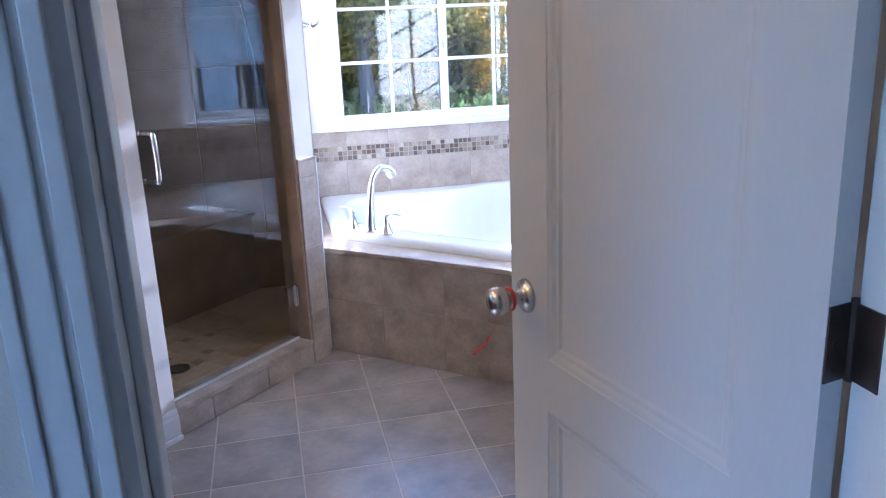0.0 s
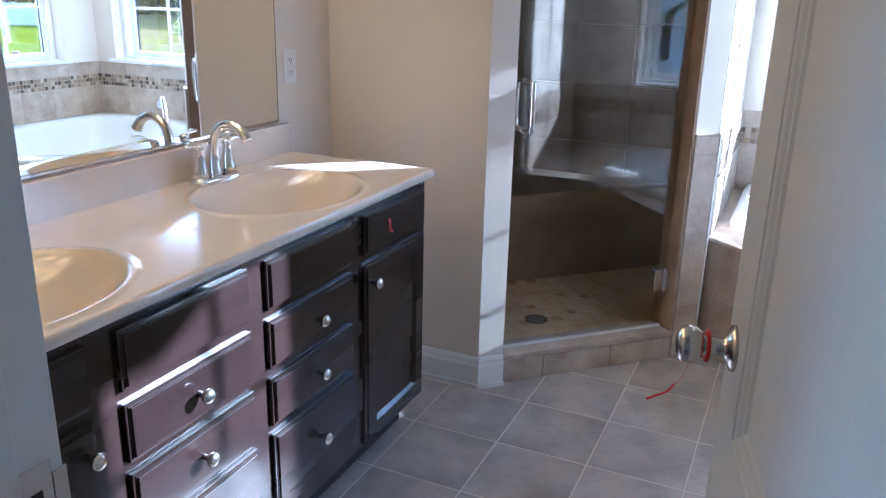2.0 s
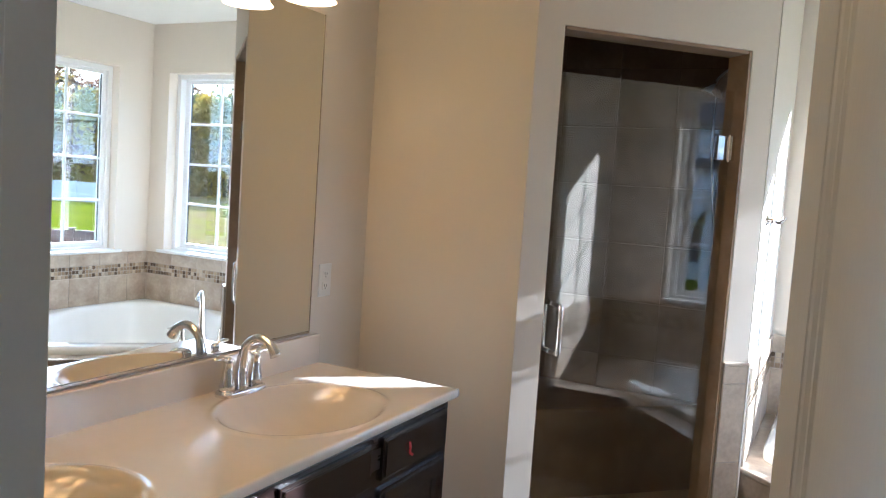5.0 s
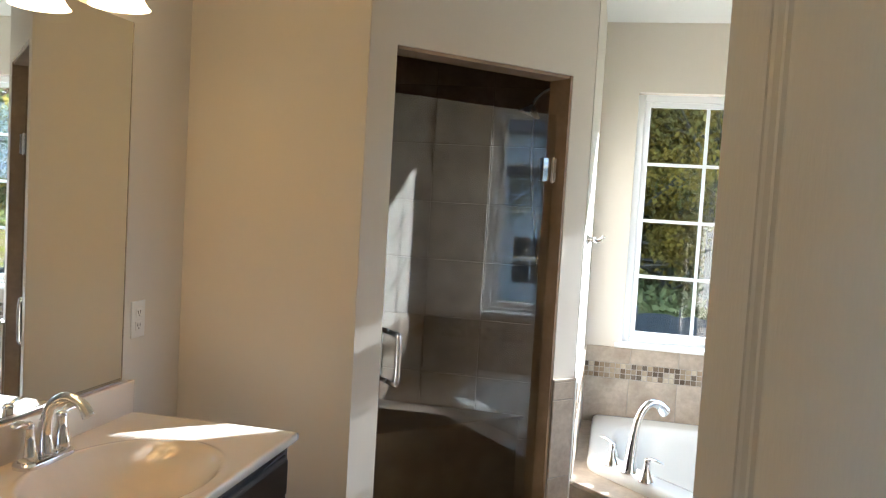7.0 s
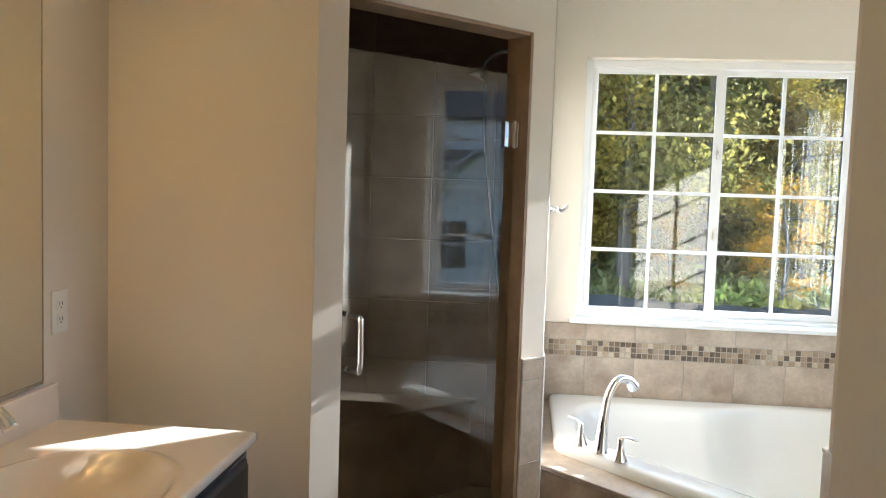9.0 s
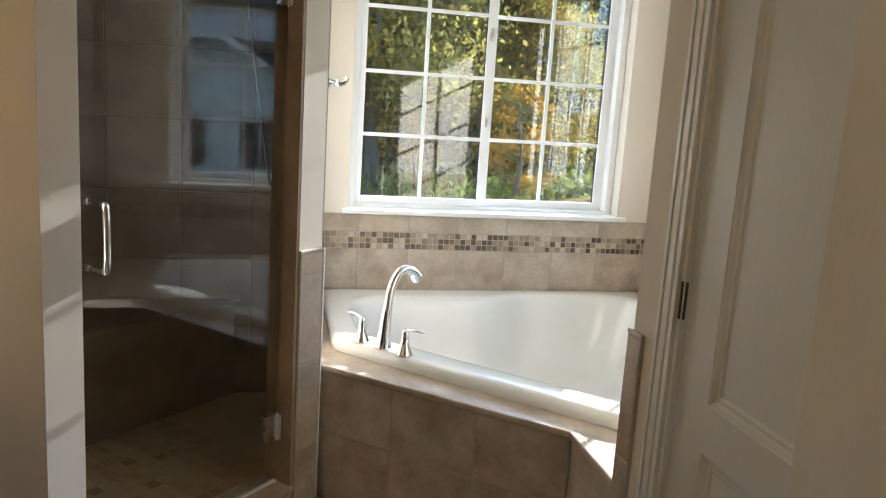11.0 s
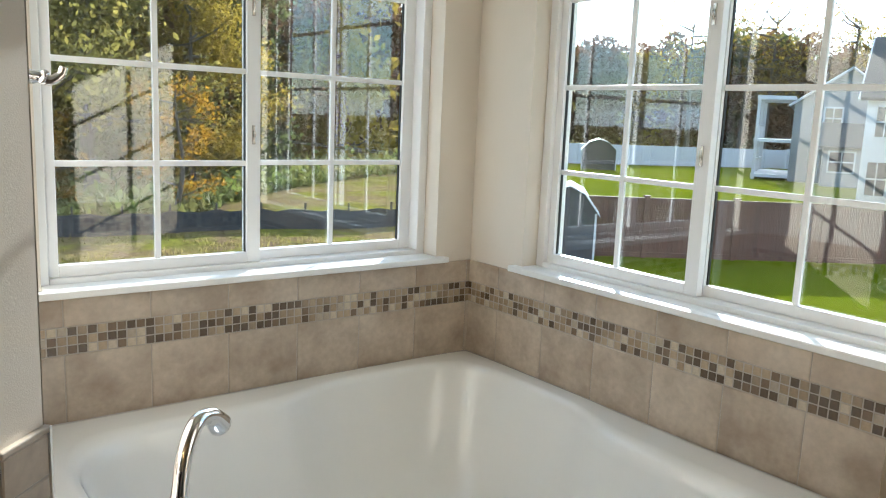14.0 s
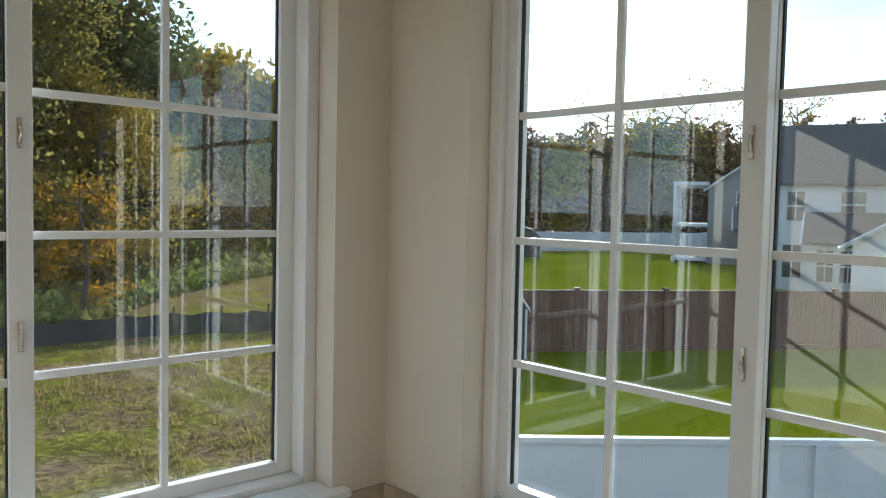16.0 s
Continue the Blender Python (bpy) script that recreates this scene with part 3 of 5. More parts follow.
def rounded(poly, r, n=10, sharp=()):
    out = []
    for i, p in enumerate(poly):
        p, a, b = Vector(p), Vector(poly[i - 1]), Vector(poly[(i + 1) % len(poly)])
        u, v = (a - p).normalized(), (b - p).normalized()
        half = math.acos(max(-1, min(1, u.dot(v)))) / 2
        t = min((0.012 if i in sharp else r) / math.tan(half), (a - p).length * 0.48, (b - p).length * 0.48)
        s, e = p + u * t, p + v * t
        for k in range(n + 1):
            w = k / n
            out.append((1 - w) ** 2 * s + 2 * w * (1 - w) * p + w * w * e)
    return out


def polar(outline, c, n):
    """The outline sampled at n even angles round c."""
    res = []
    for k in range(n):
        ang = 2 * math.pi * k / n
        d = Vector((math.cos(ang), math.sin(ang)))
        best = None
        for i in range(len(outline)):
            p, q = Vector(outline[i]) - c, Vector(outline[(i + 1) % len(outline)]) - c
            e = q - p
            den = d.x * e.y - d.y * e.x
            if abs(den) < 1e-9:
                continue
            t = (p.x * e.y - p.y * e.x) / den
            u = (p.x * d.y - p.y * d.x) / den
            if t > 0 and -1e-6 <= u <= 1 + 1e-6 and (best is None or t > best):
                best = t
        res.append(c + d * (best or 0.1))
    return res


RIM = [(1.372, 1.966), (1.372, 1.175), (2.185, 0.365), (2.98, 0.365), (2.98, 1.966)]
BASIN = [(1.49, 1.80), (1.49, 1.26), (2.275, 0.475), (2.81, 0.475), (2.81, 1.10), (2.895, 1.32), (2.895, 1.885), (2.34, 1.885), (2.12, 1.80)]
FLOORB = [(1.75, 1.60), (1.75, 1.42), (2.43, 0.74), (2.62, 0.74), (2.62, 1.60)]
tub = tagged(new("bathtub"), "glossy white acrylic corner soaking tub set in a tiled deck", "bathtub")
tub.location = (2.3, 1.3, DECK_Z)
TC, TN = Vector((2.3, 1.28)), 288
rim_o = polar(rounded(RIM, 0.16, 10, (0, 3, 4)), TC, TN)
bas_o = polar(rounded(BASIN, 0.34, 16), TC, TN)
flo_o = polar(rounded(FLOORB, 0.22, 12), TC, TN)
bm = bmesh.new()
loops = []
for w0, w1, o1, o2, z in ((0.008, 1, rim_o, bas_o, 0.001), (0, 1, rim_o, bas_o, 0.014), (0.0, 1, rim_o, bas_o, 0.022), (0.03, 1, rim_o, bas_o, 0.036), (0.10, 1, rim_o, bas_o, 0.044),
                          (0.22, 1, rim_o, bas_o, 0.045), (0.75, 1, rim_o, bas_o, 0.044), (0.92, 1, rim_o, bas_o, 0.038), (1.0, 1, rim_o, bas_o, 0.020)):
    loops.append([(p.lerp(q, w0), z) for p, q in zip(o1, o2)])
for w, z in ((0.05, -0.02), (0.14, -0.10), (0.26, -0.20), (0.42, -0.29), (0.62, -0.345), (0.82, -0.372), (1.0, -0.38)):
    loops.append([(p.lerp(q, w), z) for p, q in zip(bas_o, flo_o)])
rings = [[bm.verts.new((p.x - 2.3, p.y - 1.3, z)) for p, z in lp] for lp in loops]
for a, b in zip(rings, rings[1:]):
    for i in range(TN):
        bm.faces.new((a[i], a[(i + 1) % TN], b[(i + 1) % TN], b[i]))
bm.faces.new(rings[-1])
tagged(put("shell", bm, ACRYLIC, tub, smooth=True), "white acrylic shell with a rolled rim")
bm = bmesh.new()
add_lathe(bm, [(0.035, 0), (0.035, 0.006), (0.028, 0.010), (0.0, 0.010)][:3], Matrix.Translation((0.25, -0.1, -0.379)))
tagged(put("drain", bm, CHROME, tub, smooth=True), "chrome drain")

# tiled deck with the hole for the tub, and its apron
bm = bmesh.new()
out_v = [bm.verts.new((x, y, DECK_Z)) for x, y in DECK]
hole_v = [bm.verts.new((p.x, p.y, DECK_Z)) for p in polar(rounded([(1.40, 1.93), (1.40, 1.175), (2.19, 0.385), (2.94, 0.385), (2.94, 1.93)], 0.15), TC, 72)]
edges = [bm.edges.new((v[i], v[(i + 1) % len(v)])) for v in (out_v, hole_v) for i in range(len(v))]
bmesh.ops.triangle_fill(bm, use_beauty=True, edges=edges)
bmesh.ops.recalc_face_normals(bm, faces=bm.faces)
ext = bmesh.ops.extrude_face_region(bm, geom=list(bm.faces))
bmesh.ops.translate(bm, vec=(0, 0, -0.02), verts=[g for g in ext["geom"] if isinstance(g, bmesh.types.BMVert)])
structure(put("tub_deck", bm, TILE), "beige stone tile deck round the tub", "tub deck")


def apron(name, p, q, label):
    p, q = Vector(p), Vector(q)
    d = q - p
    m = wall_frame(p.x, p.y, math.degrees(math.atan2(d.y, d.x)))
    bm = bmesh.new()
    add_box(bm, 0, d.length, -0.1, DECK_Z - 0.021, -0.06, -0.0022)
    ob = structure(put(name, bm, GROUT, m=m), label, "tub apron")
    n = max(1, round(d.length / 0.31))
    for r, (z0, z1) in enumerate(((FLOOR, 0.225), (0.225, DECK_Z - 0.021))):
        for c in range(n):
            a, b = d.length * c / n, d.length * (c + 1) / n
            lay_tile("tile", ob, Matrix.Translation(((a + b) / 2, (z0 + z1) / 2, -0.009)), b - a - 0.003, z1 - z0 - 0.003, 0.008, TILE)
    bm = bmesh.new()
    add_box(bm, 0, d.length, DECK_Z - 0.019, DECK_Z + 0.002, -0.02, 0.008)
    put("nosing", bm, TILE, ob, bevel=0.005)
    return ob


apron("tub_apron", (WEST_ALC, 1.030), (2.008, 0.40), "brown stone tile front of the tub surround")
apron("tub_apron_return", (2.008, 0.40), (2.008, 0.01), "short return of the tiled tub front")

# tile bands on the alcove walls
wainscot("tile_band_north", wall_frame(WEST_ALC, NORTH, 0), EAST - WEST_ALC, 0.232, "beige stone tile band with a mixed mosaic strip")
wainscot("tile_band_east", wall_frame(EAST, NORTH, -90), NORTH - 0.0, 0.18, "beige stone tile band with a mixed mosaic strip")
wainscot("tile_band_south", wall_frame(EAST, SOUTH_ALC, 180), EAST - 2.0, 0.2, "beige stone tile band with a mixed mosaic strip")
wainscot("tile_band_west", wall_frame(WEST_ALC, 1.03, 90), NORTH - 1.03, 0.1, "beige stone tile band with a mixed mosaic strip")
# tiles on the angled wall's end, on the curb and at the wall's end by the tub
pm = wall_frame(*diag(OPEN_S1), dh)
post = grout_sheet("tile_post", pm, DIAG_L - OPEN_S1, FLOOR, TILE_TOP + 0.02, "narrow column of beige tile beside the shower")
tile_rows(post, Matrix.Identity(4), DIAG_L - OPEN_S1, [(FLOOR, 0.2), (0.2, 0.505), (0.505, 0.81), (0.81, TILE_TOP + 0.02)], 9, 1, TILE)
boxes("cap", [(-0.002, DIAG_L - OPEN_S1 + 0.004, TILE_TOP + 0.02, TILE_TOP + 0.032, 0, 0.012)], TILE, post, bevel=0.003)
boxes("edge_trim", [(DIAG_L - OPEN_S1 - 0.001, DIAG_L - OPEN_S1 + 0.005, 0.0, TILE_TOP + 0.03, -0.002, 0.0125)], TRIM, post)
cm = wall_frame(*diag(OPEN_S0, 0.004), dh)
tile_rows(curb, cm, OPEN_S1 - OPEN_S0, [(FLOOR, CURB - 0.013)], 0.17, 0.3, TILE)
em = wall_frame(ROOM_E, 0.02, -90)
endp = grout_sheet("tile_end", em, 0.070, FLOOR, 0.885, "narrow column of beige tile at the wall's end")
tile_rows(endp, Matrix.Identity(4), 0.070, [(FLOOR, 0.28), (0.28, 0.585), (0.585, 0.885)], 9, 1, TILE)
boxes("cap", [(0.0, 0.072, 0.885, 0.897, 0, 0.012)], TILE, endp, bevel=0.003)
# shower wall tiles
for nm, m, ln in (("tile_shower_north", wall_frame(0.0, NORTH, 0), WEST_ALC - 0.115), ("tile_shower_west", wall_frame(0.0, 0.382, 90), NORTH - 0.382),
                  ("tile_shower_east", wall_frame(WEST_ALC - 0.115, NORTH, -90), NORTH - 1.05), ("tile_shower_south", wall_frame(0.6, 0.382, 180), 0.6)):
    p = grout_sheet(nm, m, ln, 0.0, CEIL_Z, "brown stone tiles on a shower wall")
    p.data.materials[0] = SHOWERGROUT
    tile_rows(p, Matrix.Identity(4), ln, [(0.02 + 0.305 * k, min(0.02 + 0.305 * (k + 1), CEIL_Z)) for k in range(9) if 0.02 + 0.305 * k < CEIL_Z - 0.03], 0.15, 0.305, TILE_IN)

# ---- vanity ----
van = tagged(new("vanity"), "dark espresso wooden double-sink vanity with a cream marble top", "vanity")
VY0, VY1, VX, FX = -1.775, -0.06, 0.53, 0.553
bm = bmesh.new()
add_box(bm, 0.004, VX, VY0, VY1, 0.10, 0.70)
add_box(bm, 0.03, VX, VY1 - 0.018, VY1, 0.70, 0.822)
add_box(bm, VX, FX, VY0, VY1, 0.10, 0.822)
add_box(bm, 0.004, VX - 0.06, VY0, VY1 - 0.0, FLOOR, 0.10)
put("body", bm, ESPRESSO, van, bevel=0.002)


def front(name, y0, y1, z0, z1, panel):
    """A drawer or door front with a stepped edge; doors have a recessed panel."""
    bm = bmesh.new()
    x0, x1 = FX + 0.001, FX + 0.017
    def ring(x, i):
        return [bm.verts.new((x, y, z)) for y, z in ((y0 + i, z0 + i), (y1 - i, z0 + i), (y1 - i, z1 - i), (y0 + i, z1 - i))]
    steps = [(x0, 0), (x1 - 0.008, 0), (x1 - 0.007, 0.0010), (x1 - 0.0064, 0.0055), (x1 - 0.0050, 0.0060), (x1 - 0.0044, 0.0088), (x1 - 0.0008, 0.0094), (x1, 0.0102)]
    if panel:
        steps += [(x1, 0.055), (x1 - 0.004, 0.059), (x1 - 0.010, 0.066), (x1 - 0.010, 0.07)]
    rs = [ring(*s) for s in steps]
    bm.faces.new(rs[0])
    bm.faces.new(rs[-1])
    for a, b in zip(rs, rs[1:]):
        for i in range(4):
            bm.faces.new((a[i], a[(i + 1) % 4], b[(i + 1) % 4], b[i]))
    return put(name, bm, ESPRESSO, van)


bm = bmesh.new()
add_lathe(bm, [(0.007, 0), (0.0065, 0.008), (0.0075, 0.013), (0.0145, 0.019), (0.0165, 0.024), (0.0155, 0.029), (0.010, 0.033), (0.003, 0.0345)], Matrix.Rotation(radians(90), 4, "Y"), 18)
knob_me = bpy.data.meshes.new("knob")
bmesh.ops.recalc_face_normals(bm, faces=bm.faces)
bm.to_mesh(knob_me)
bm.free()
knob_me.materials.append(NICKEL)
knob_me.shade_smooth()


def knob(owner, y, z):
    ob = new("knob", knob_me)
    ob.parent, ob.location = owner, (FX + 0.017, y, z)
    tagged(ob, "round brushed nickel knob")


ROWS = [(0.69, 0.808, False), (0.545, 0.665, True), (0.398, 0.520, True), (0.112, 0.374, True)]
for y0, y1 in ((-0.882, -0.515), (-1.308, -0.945)):
    for z0, z1, k in ROWS:
        d = front("drawer", y0, y1, z0, z1, False)
        if k:
            knob(d, (y0 + y1) / 2, z1 - 0.062 if z1 - z0 < 0.2 else z1 - 0.10)
for y0, y1, ky in ((-0.452, -0.085, -0.425), (-1.745, -1.375, -1.402)):
    front("drawer", y0, y1, 0.692, 0.808, False)
    knob(front("door", y0, y1, 0.108, 0.668, True), ky, 0.612)

# curl of red ribbon left on the end drawer front
bm = bmesh.new()
add_tube(bm, curve_pts([(FX + 0.019, -0.325, 0.768), (FX + 0.025, -0.332, 0.755), (FX + 0.021, -0.325, 0.738), (FX + 0.023, -0.312, 0.728)], 5), 0.004, 6, 0.4)
tagged(put("ribbon", bm, RED, van), "curl of red ribbon on a drawer front")

# marble top with two oval bowls, as one skin
TOP_Z = 0.85
SINKS = ((0.315, -0.475), (0.315, -1.36))


def top_height(x, y):
    z = TOP_Z
    for cx, cy in SINKS:
        r = math.hypot((x - cx) / 0.205, (y - cy) / 0.262)
        if r < 1.12:
            z += 0.004 * math.exp(-((r - 1.04) / 0.035) ** 2)
        if r < 1.0:
            z -= 0.10 * (1 - r ** 2.0) ** 0.9
    return z


xs = np.linspace(0.022, 0.553, 76)
ys = np.linspace(-1.772, -0.002, 236)
bm = bmesh.new()
grid = [[bm.verts.new((x, y, top_height(x, y))) for y in ys] for x in xs]
for i in range(len(xs) - 1):
    for j in range(len(ys) - 1):
        bm.faces.new((grid[i][j], grid[i + 1][j], grid[i + 1][j + 1], grid[i][j + 1]))
rim = [grid[-1][j] for j in range(len(ys))] + [grid[i][-1] for i in range(len(xs) - 2, -1, -1)]
prev = None
for off, dz in ((0.0, 0.0), (0.004, -0.002), (0.006, -0.007), (0.006, -0.022), (0.003, -0.026)):
    cur = rim if off == 0 else [bm.verts.new((v.co.x + (off if k < len(ys) else 0), v.co.y + (off if k >= len(ys) - 1 else 0), TOP_Z + dz)) for k, v in enumerate(rim)]
    if prev:
        for k in range(len(rim) - 1):
            bm.faces.new((prev[k], cur[k], cur[k + 1], prev[k + 1]))
    prev = cur
tagged(put("countertop", bm, MARBLE, van, smooth=True), "cream cultured marble top with two moulded oval bowls")
boxes("backsplash", [(0.002, 0.022, -1.772, -0.001, TOP_Z - 0.02, 0.948)], MARBLE, van, bevel=0.004)
for cx, cy in SINKS:
    bm = bmesh.new()
    add_lathe(bm, [(0.024, 0), (0.024, 0.004), (0.017, 0.006), (0.012, 0.003)], Matrix.Translation((cx, cy, top_height(cx, cy))))
    tagged(put("sink_drain", bm, CHROME, van, smooth=True), "chrome pop-up drain")


def basin_faucet(m):
    """Two-handle centre-set faucet with an arched spout."""
    f = tagged(new("sink_faucet"), "polished chrome two-handle faucet on the vanity top", "faucet", "sink faucets")
    f.matrix_basis = m
    bm = bmesh.new()
    lo = rounded([(-0.026, -0.078), (0.026, -0.078), (0.026, 0.078), (-0.026, 0.078)], 0.02, 5)
    lv = [bm.verts.new((p.x, p.y, 0)) for p in lo]
    mv = [bm.verts.new((p.x, p.y, 0.010)) for p in lo]
    tv = [bm.verts.new((p.x * 0.86, p.y * 0.95, 0.016)) for p in lo]
    bm.faces.new(lv[::-1])
    bm.faces.new(tv)
    for a, b in ((lv, mv), (mv, tv)):
        for i in range(len(a)):
            j = (i + 1) % len(a)
            bm.faces.new((a[i], a[j], b[j], b[i]))
    put("base_plate", bm, CHROME, f, smooth=False, bevel=0.001)
    bm = bmesh.new()
    pts = curve_pts([(0, 0, 0.014), (-0.002, 0, 0.07), (0.012, 0, 0.125), (0.05, 0, 0.150), (0.088, 0, 0.138), (0.108, 0, 0.112)], 8)
    n = len(pts)
    add_tube(bm, pts, [0.021 - 0.010 * min(1, i / (n * 0.35)) + (0.004 * max(0, (i / n - 0.75) * 4)) for i in range(n)], 16)
    put("spout", bm, CHROME, f, smooth=True)
    for s in (-1, 1):
        bm = bmesh.new()
        add_lathe(bm, [(0.022, 0.012), (0.020, 0.03), (0.014, 0.06), (0.011, 0.085), (0.013, 0.094), (0.008, 0.100)], Matrix.Translation((0, s * 0.052, 0)), 18)
        pts = curve_pts([(0, s * 0.050, 0.094), (0.0, s * 0.075, 0.103), (0.002, s * 0.105, 0.102)], 6)
        add_tube(bm, pts, [0.008, 0.008, 0.008, 0.0085, 0.009, 0.0095, 0.010, 0.0105, 0.0105, 0.010, 0.009, 0.007, 0.004][:len(pts)], 10, 0.5)
        put("lever", bm, CHROME, f, smooth=True)
    return f


fa = basin_faucet(Matrix.Translation((0.085, -0.47, TOP_Z)) @ Matrix.Scale(1.12, 4))
copy_thing(fa, Matrix.Translation((0.085, -1.335, TOP_Z)))

# tub filler: tall spout and two levers, parts of one set
tf = tagged(new("tub_faucet"), "polished chrome tall tub spout with two lever handles", "faucet")
tf.matrix_basis = Matrix.Translation((1.542, 1.057, DECK_Z + 0.046)) @ Matrix.Rotation(radians(40), 4, "Z")
bm = bmesh.new()
pts = curve_pts([(0, 0, 0.0), (0.004, 0, 0.06), (0.012, 0, 0.14), (0.03, 0, 0.22), (0.075, 0, 0.272), (0.13, 0, 0.268), (0.168, 0, 0.235)], 8)
n = len(pts)
add_tube(bm, pts, [0.034 - 0.018 * min(1, (i / (n * 0.4))) ** 0.6 + 0.010 * max(0, (i / n - 0.78) * 4.5) for i in range(n)], 20)
put("spout", bm, CHROME, tf, smooth=True)
for s in (-1, 1):
    bm = bmesh.new()
    add_lathe(bm, [(0.031, 0), (0.029, 0.006), (0.021, 0.024), (0.0135, 0.052), (0.0115, 0.074), (0.013, 0.084), (0.008, 0.092)], Matrix.Translation((-0.004, s * 0.103, 0)), 20)
    pts = curve_pts([(-0.004, s * 0.10, 0.086), (-0.003, s * 0.135, 0.097), (0.0, s * 0.185, 0.095)], 6)
    add_tube(bm, pts, [0.008, 0.008, 0.009, 0.010, 0.0105, 0.011, 0.0115, 0.012, 0.012, 0.0115, 0.010, 0.008, 0.004][:len(pts)], 10, 0.5)
    put("lever", bm, CHROME, tf, smooth=True)

# mirror with a thin polished edge
mir = tagged(new("wall_mirror"), "large frameless mirror over the vanity backsplash", "mirror")
boxes("glass", [(0.001, 0.006, -1.74, -0.05, 0.962, 2.015)], MIRROR, mir, bevel=0.001)
boxes("edge", [(0.001, 0.0075, -1.745, -0.0485, 0.955, 0.962), (0.001, 0.007, -0.0498, -0.046, 0.962, 2.015)], NICKEL, mir)


def vanity_light(m):
    lt = tagged(new("vanity_light"), "three-arm vanity light with lit amber bell glass shades", "wall lamp", "vanity lights")
    lt.matrix_basis = m
    bm = bmesh.new()
    add_box(bm, 0, 0.018, -0.28, 0.28, 0.10, 0.17)
    put("back_plate", bm, NICKEL, lt, bevel=0.006)
    for y in (-0.2, 0.0, 0.2):
        bm = bmesh.new()
        add_tube(bm, curve_pts([(0.015, y, 0.135), (0.07, y, 0.16), (0.118, y, 0.15), (0.125, y, 0.118)], 6), 0.007, 10)
        add_lathe(bm, [(0.012, 0.122), (0.026, 0.112), (0.028, 0.09), (0.022, 0.085)], Matrix.Translation((0.125, y, 0)), 18)
        put("arm", bm, NICKEL, lt, smooth=True)
        bm = bmesh.new()
        add_lathe(bm, [(0.024, 0.100), (0.034, 0.085), (0.040, 0.055), (0.050, 0.020), (0.070, -0.012), (0.078, -0.020), (0.074, -0.021), (0.047, 0.018), (0.036, 0.055), (0.024, 0.09)], Matrix.Translation((0.125, y, 0)), 28)
        tagged(put("shade", bm, SHADE, lt, smooth=True), "amber frosted bell-shaped glass shade, lit")
    return lt


vl = vanity_light(Matrix.Translation((0.0, -0.49, 2.02)))
copy_thing(vl, Matrix.Translation((0.0, -1.33, 2.02)))

# duplex outlet on the mirror wall
out = tagged(new("wall_outlet"), "white duplex power outlet beside the mirror", "outlet")
out.matrix_basis = wall_frame(0.0, 0.03, 90) @ Matrix.Translation((-0.0, 1.13, 0.0005))
bm = bmesh.new()
add_box(bm, -0.035, 0.035, -0.057, 0.057, 0, 0.005)
put("plate", bm, PLASTIC, out, bevel=0.002)
for z in (-0.02, 0.02):
    bm = bmesh.new()
    add_box(bm, -0.016, 0.016, z - 0.014, z + 0.014, 0.004, 0.007)
    put("socket", bm, PLASTIC, out, bevel=0.004)
    boxes("slots", [(-0.007, -0.005, z - 0.003, z + 0.007, 0.0066, 0.0076), (0.005, 0.007, z - 0.003, z + 0.007, 0.0066, 0.0076), (-0.002, 0.002, z - 0.010, z - 0.006, 0.0066, 0.0076)], DARK, out)

# ---- shower door and fittings ----
sd = tagged(new("shower_door"), "frameless glass shower door with a chrome pull handle", "shower door")
sd.matrix_basis = Matrix.Translation((*diag(OPEN_S0, 0.062), 0)) @ Matrix.Rotation(radians(dh), 4, "Z")
DW = OPEN_S1 - OPEN_S0
gp = boxes("pane", [(0.012, DW - 0.018, -0.005, 0.005, CURB + 0.016, 1.90)], SHOWERGLASS, sd, bevel=0.001)
gp.visible_shadow = False
boxes("sweep", [(0.012, DW - 0.018, -0.006, 0.006, CURB + 0.009, CURB + 0.017)], PLASTIC, sd)
boxes("edge_seal", [(0.006, 0.0125, -0.006, 0.006, CURB + 0.016, 1.90)], PLASTIC, sd)
for z in (0.29, 1.69):
    bm = bmesh.new()
    add_box(bm, DW - 0.075, DW - 0.020, -0.012, 0.012, z - 0.045, z + 0.045)
    add_box(bm, DW - 0.026, DW - 0.0115, -0.026, 0.026, z - 0.045, z + 0.045)
    add_tube(bm, [(DW - 0.024, -0.010, z - 0.05), (DW - 0.024, -0.010, z + 0.05)], 0.007, 10)
    tagged(put("hinge", bm, CHROME, sd, bevel=0.002), "chrome glass hinge")
bm = bmesh.new()
for s in (-1, 1):
    add_tube(bm, curve_pts([(0.066, s * 0.004, 0.921), (0.066, s * 0.050, 0.922), (0.066, s * 0.063, 0.934), (0.066, s * 0.066, 1.005), (0.066, s * 0.063, 1.079), (0.066, s * 0.050, 1.091), (0.066, s * 0.004, 1.092)], 5), 0.0098, 12)
tagged(put("handle", bm, CHROME, sd, smooth=True), "chrome back-to-back pull handle")

bm = bmesh.new()
add_lathe(bm, [(0.05, 0), (0.05, 0.004), (0.042, 0.006), (0.03, 0.003)], None, 28)
tagged(put("floor_drain", bm, BRONZE, m=Matrix.Translation((0.64, 0.93, SH_Z + 0.0015))), "round dark metal drain in the shower floor", "drain")

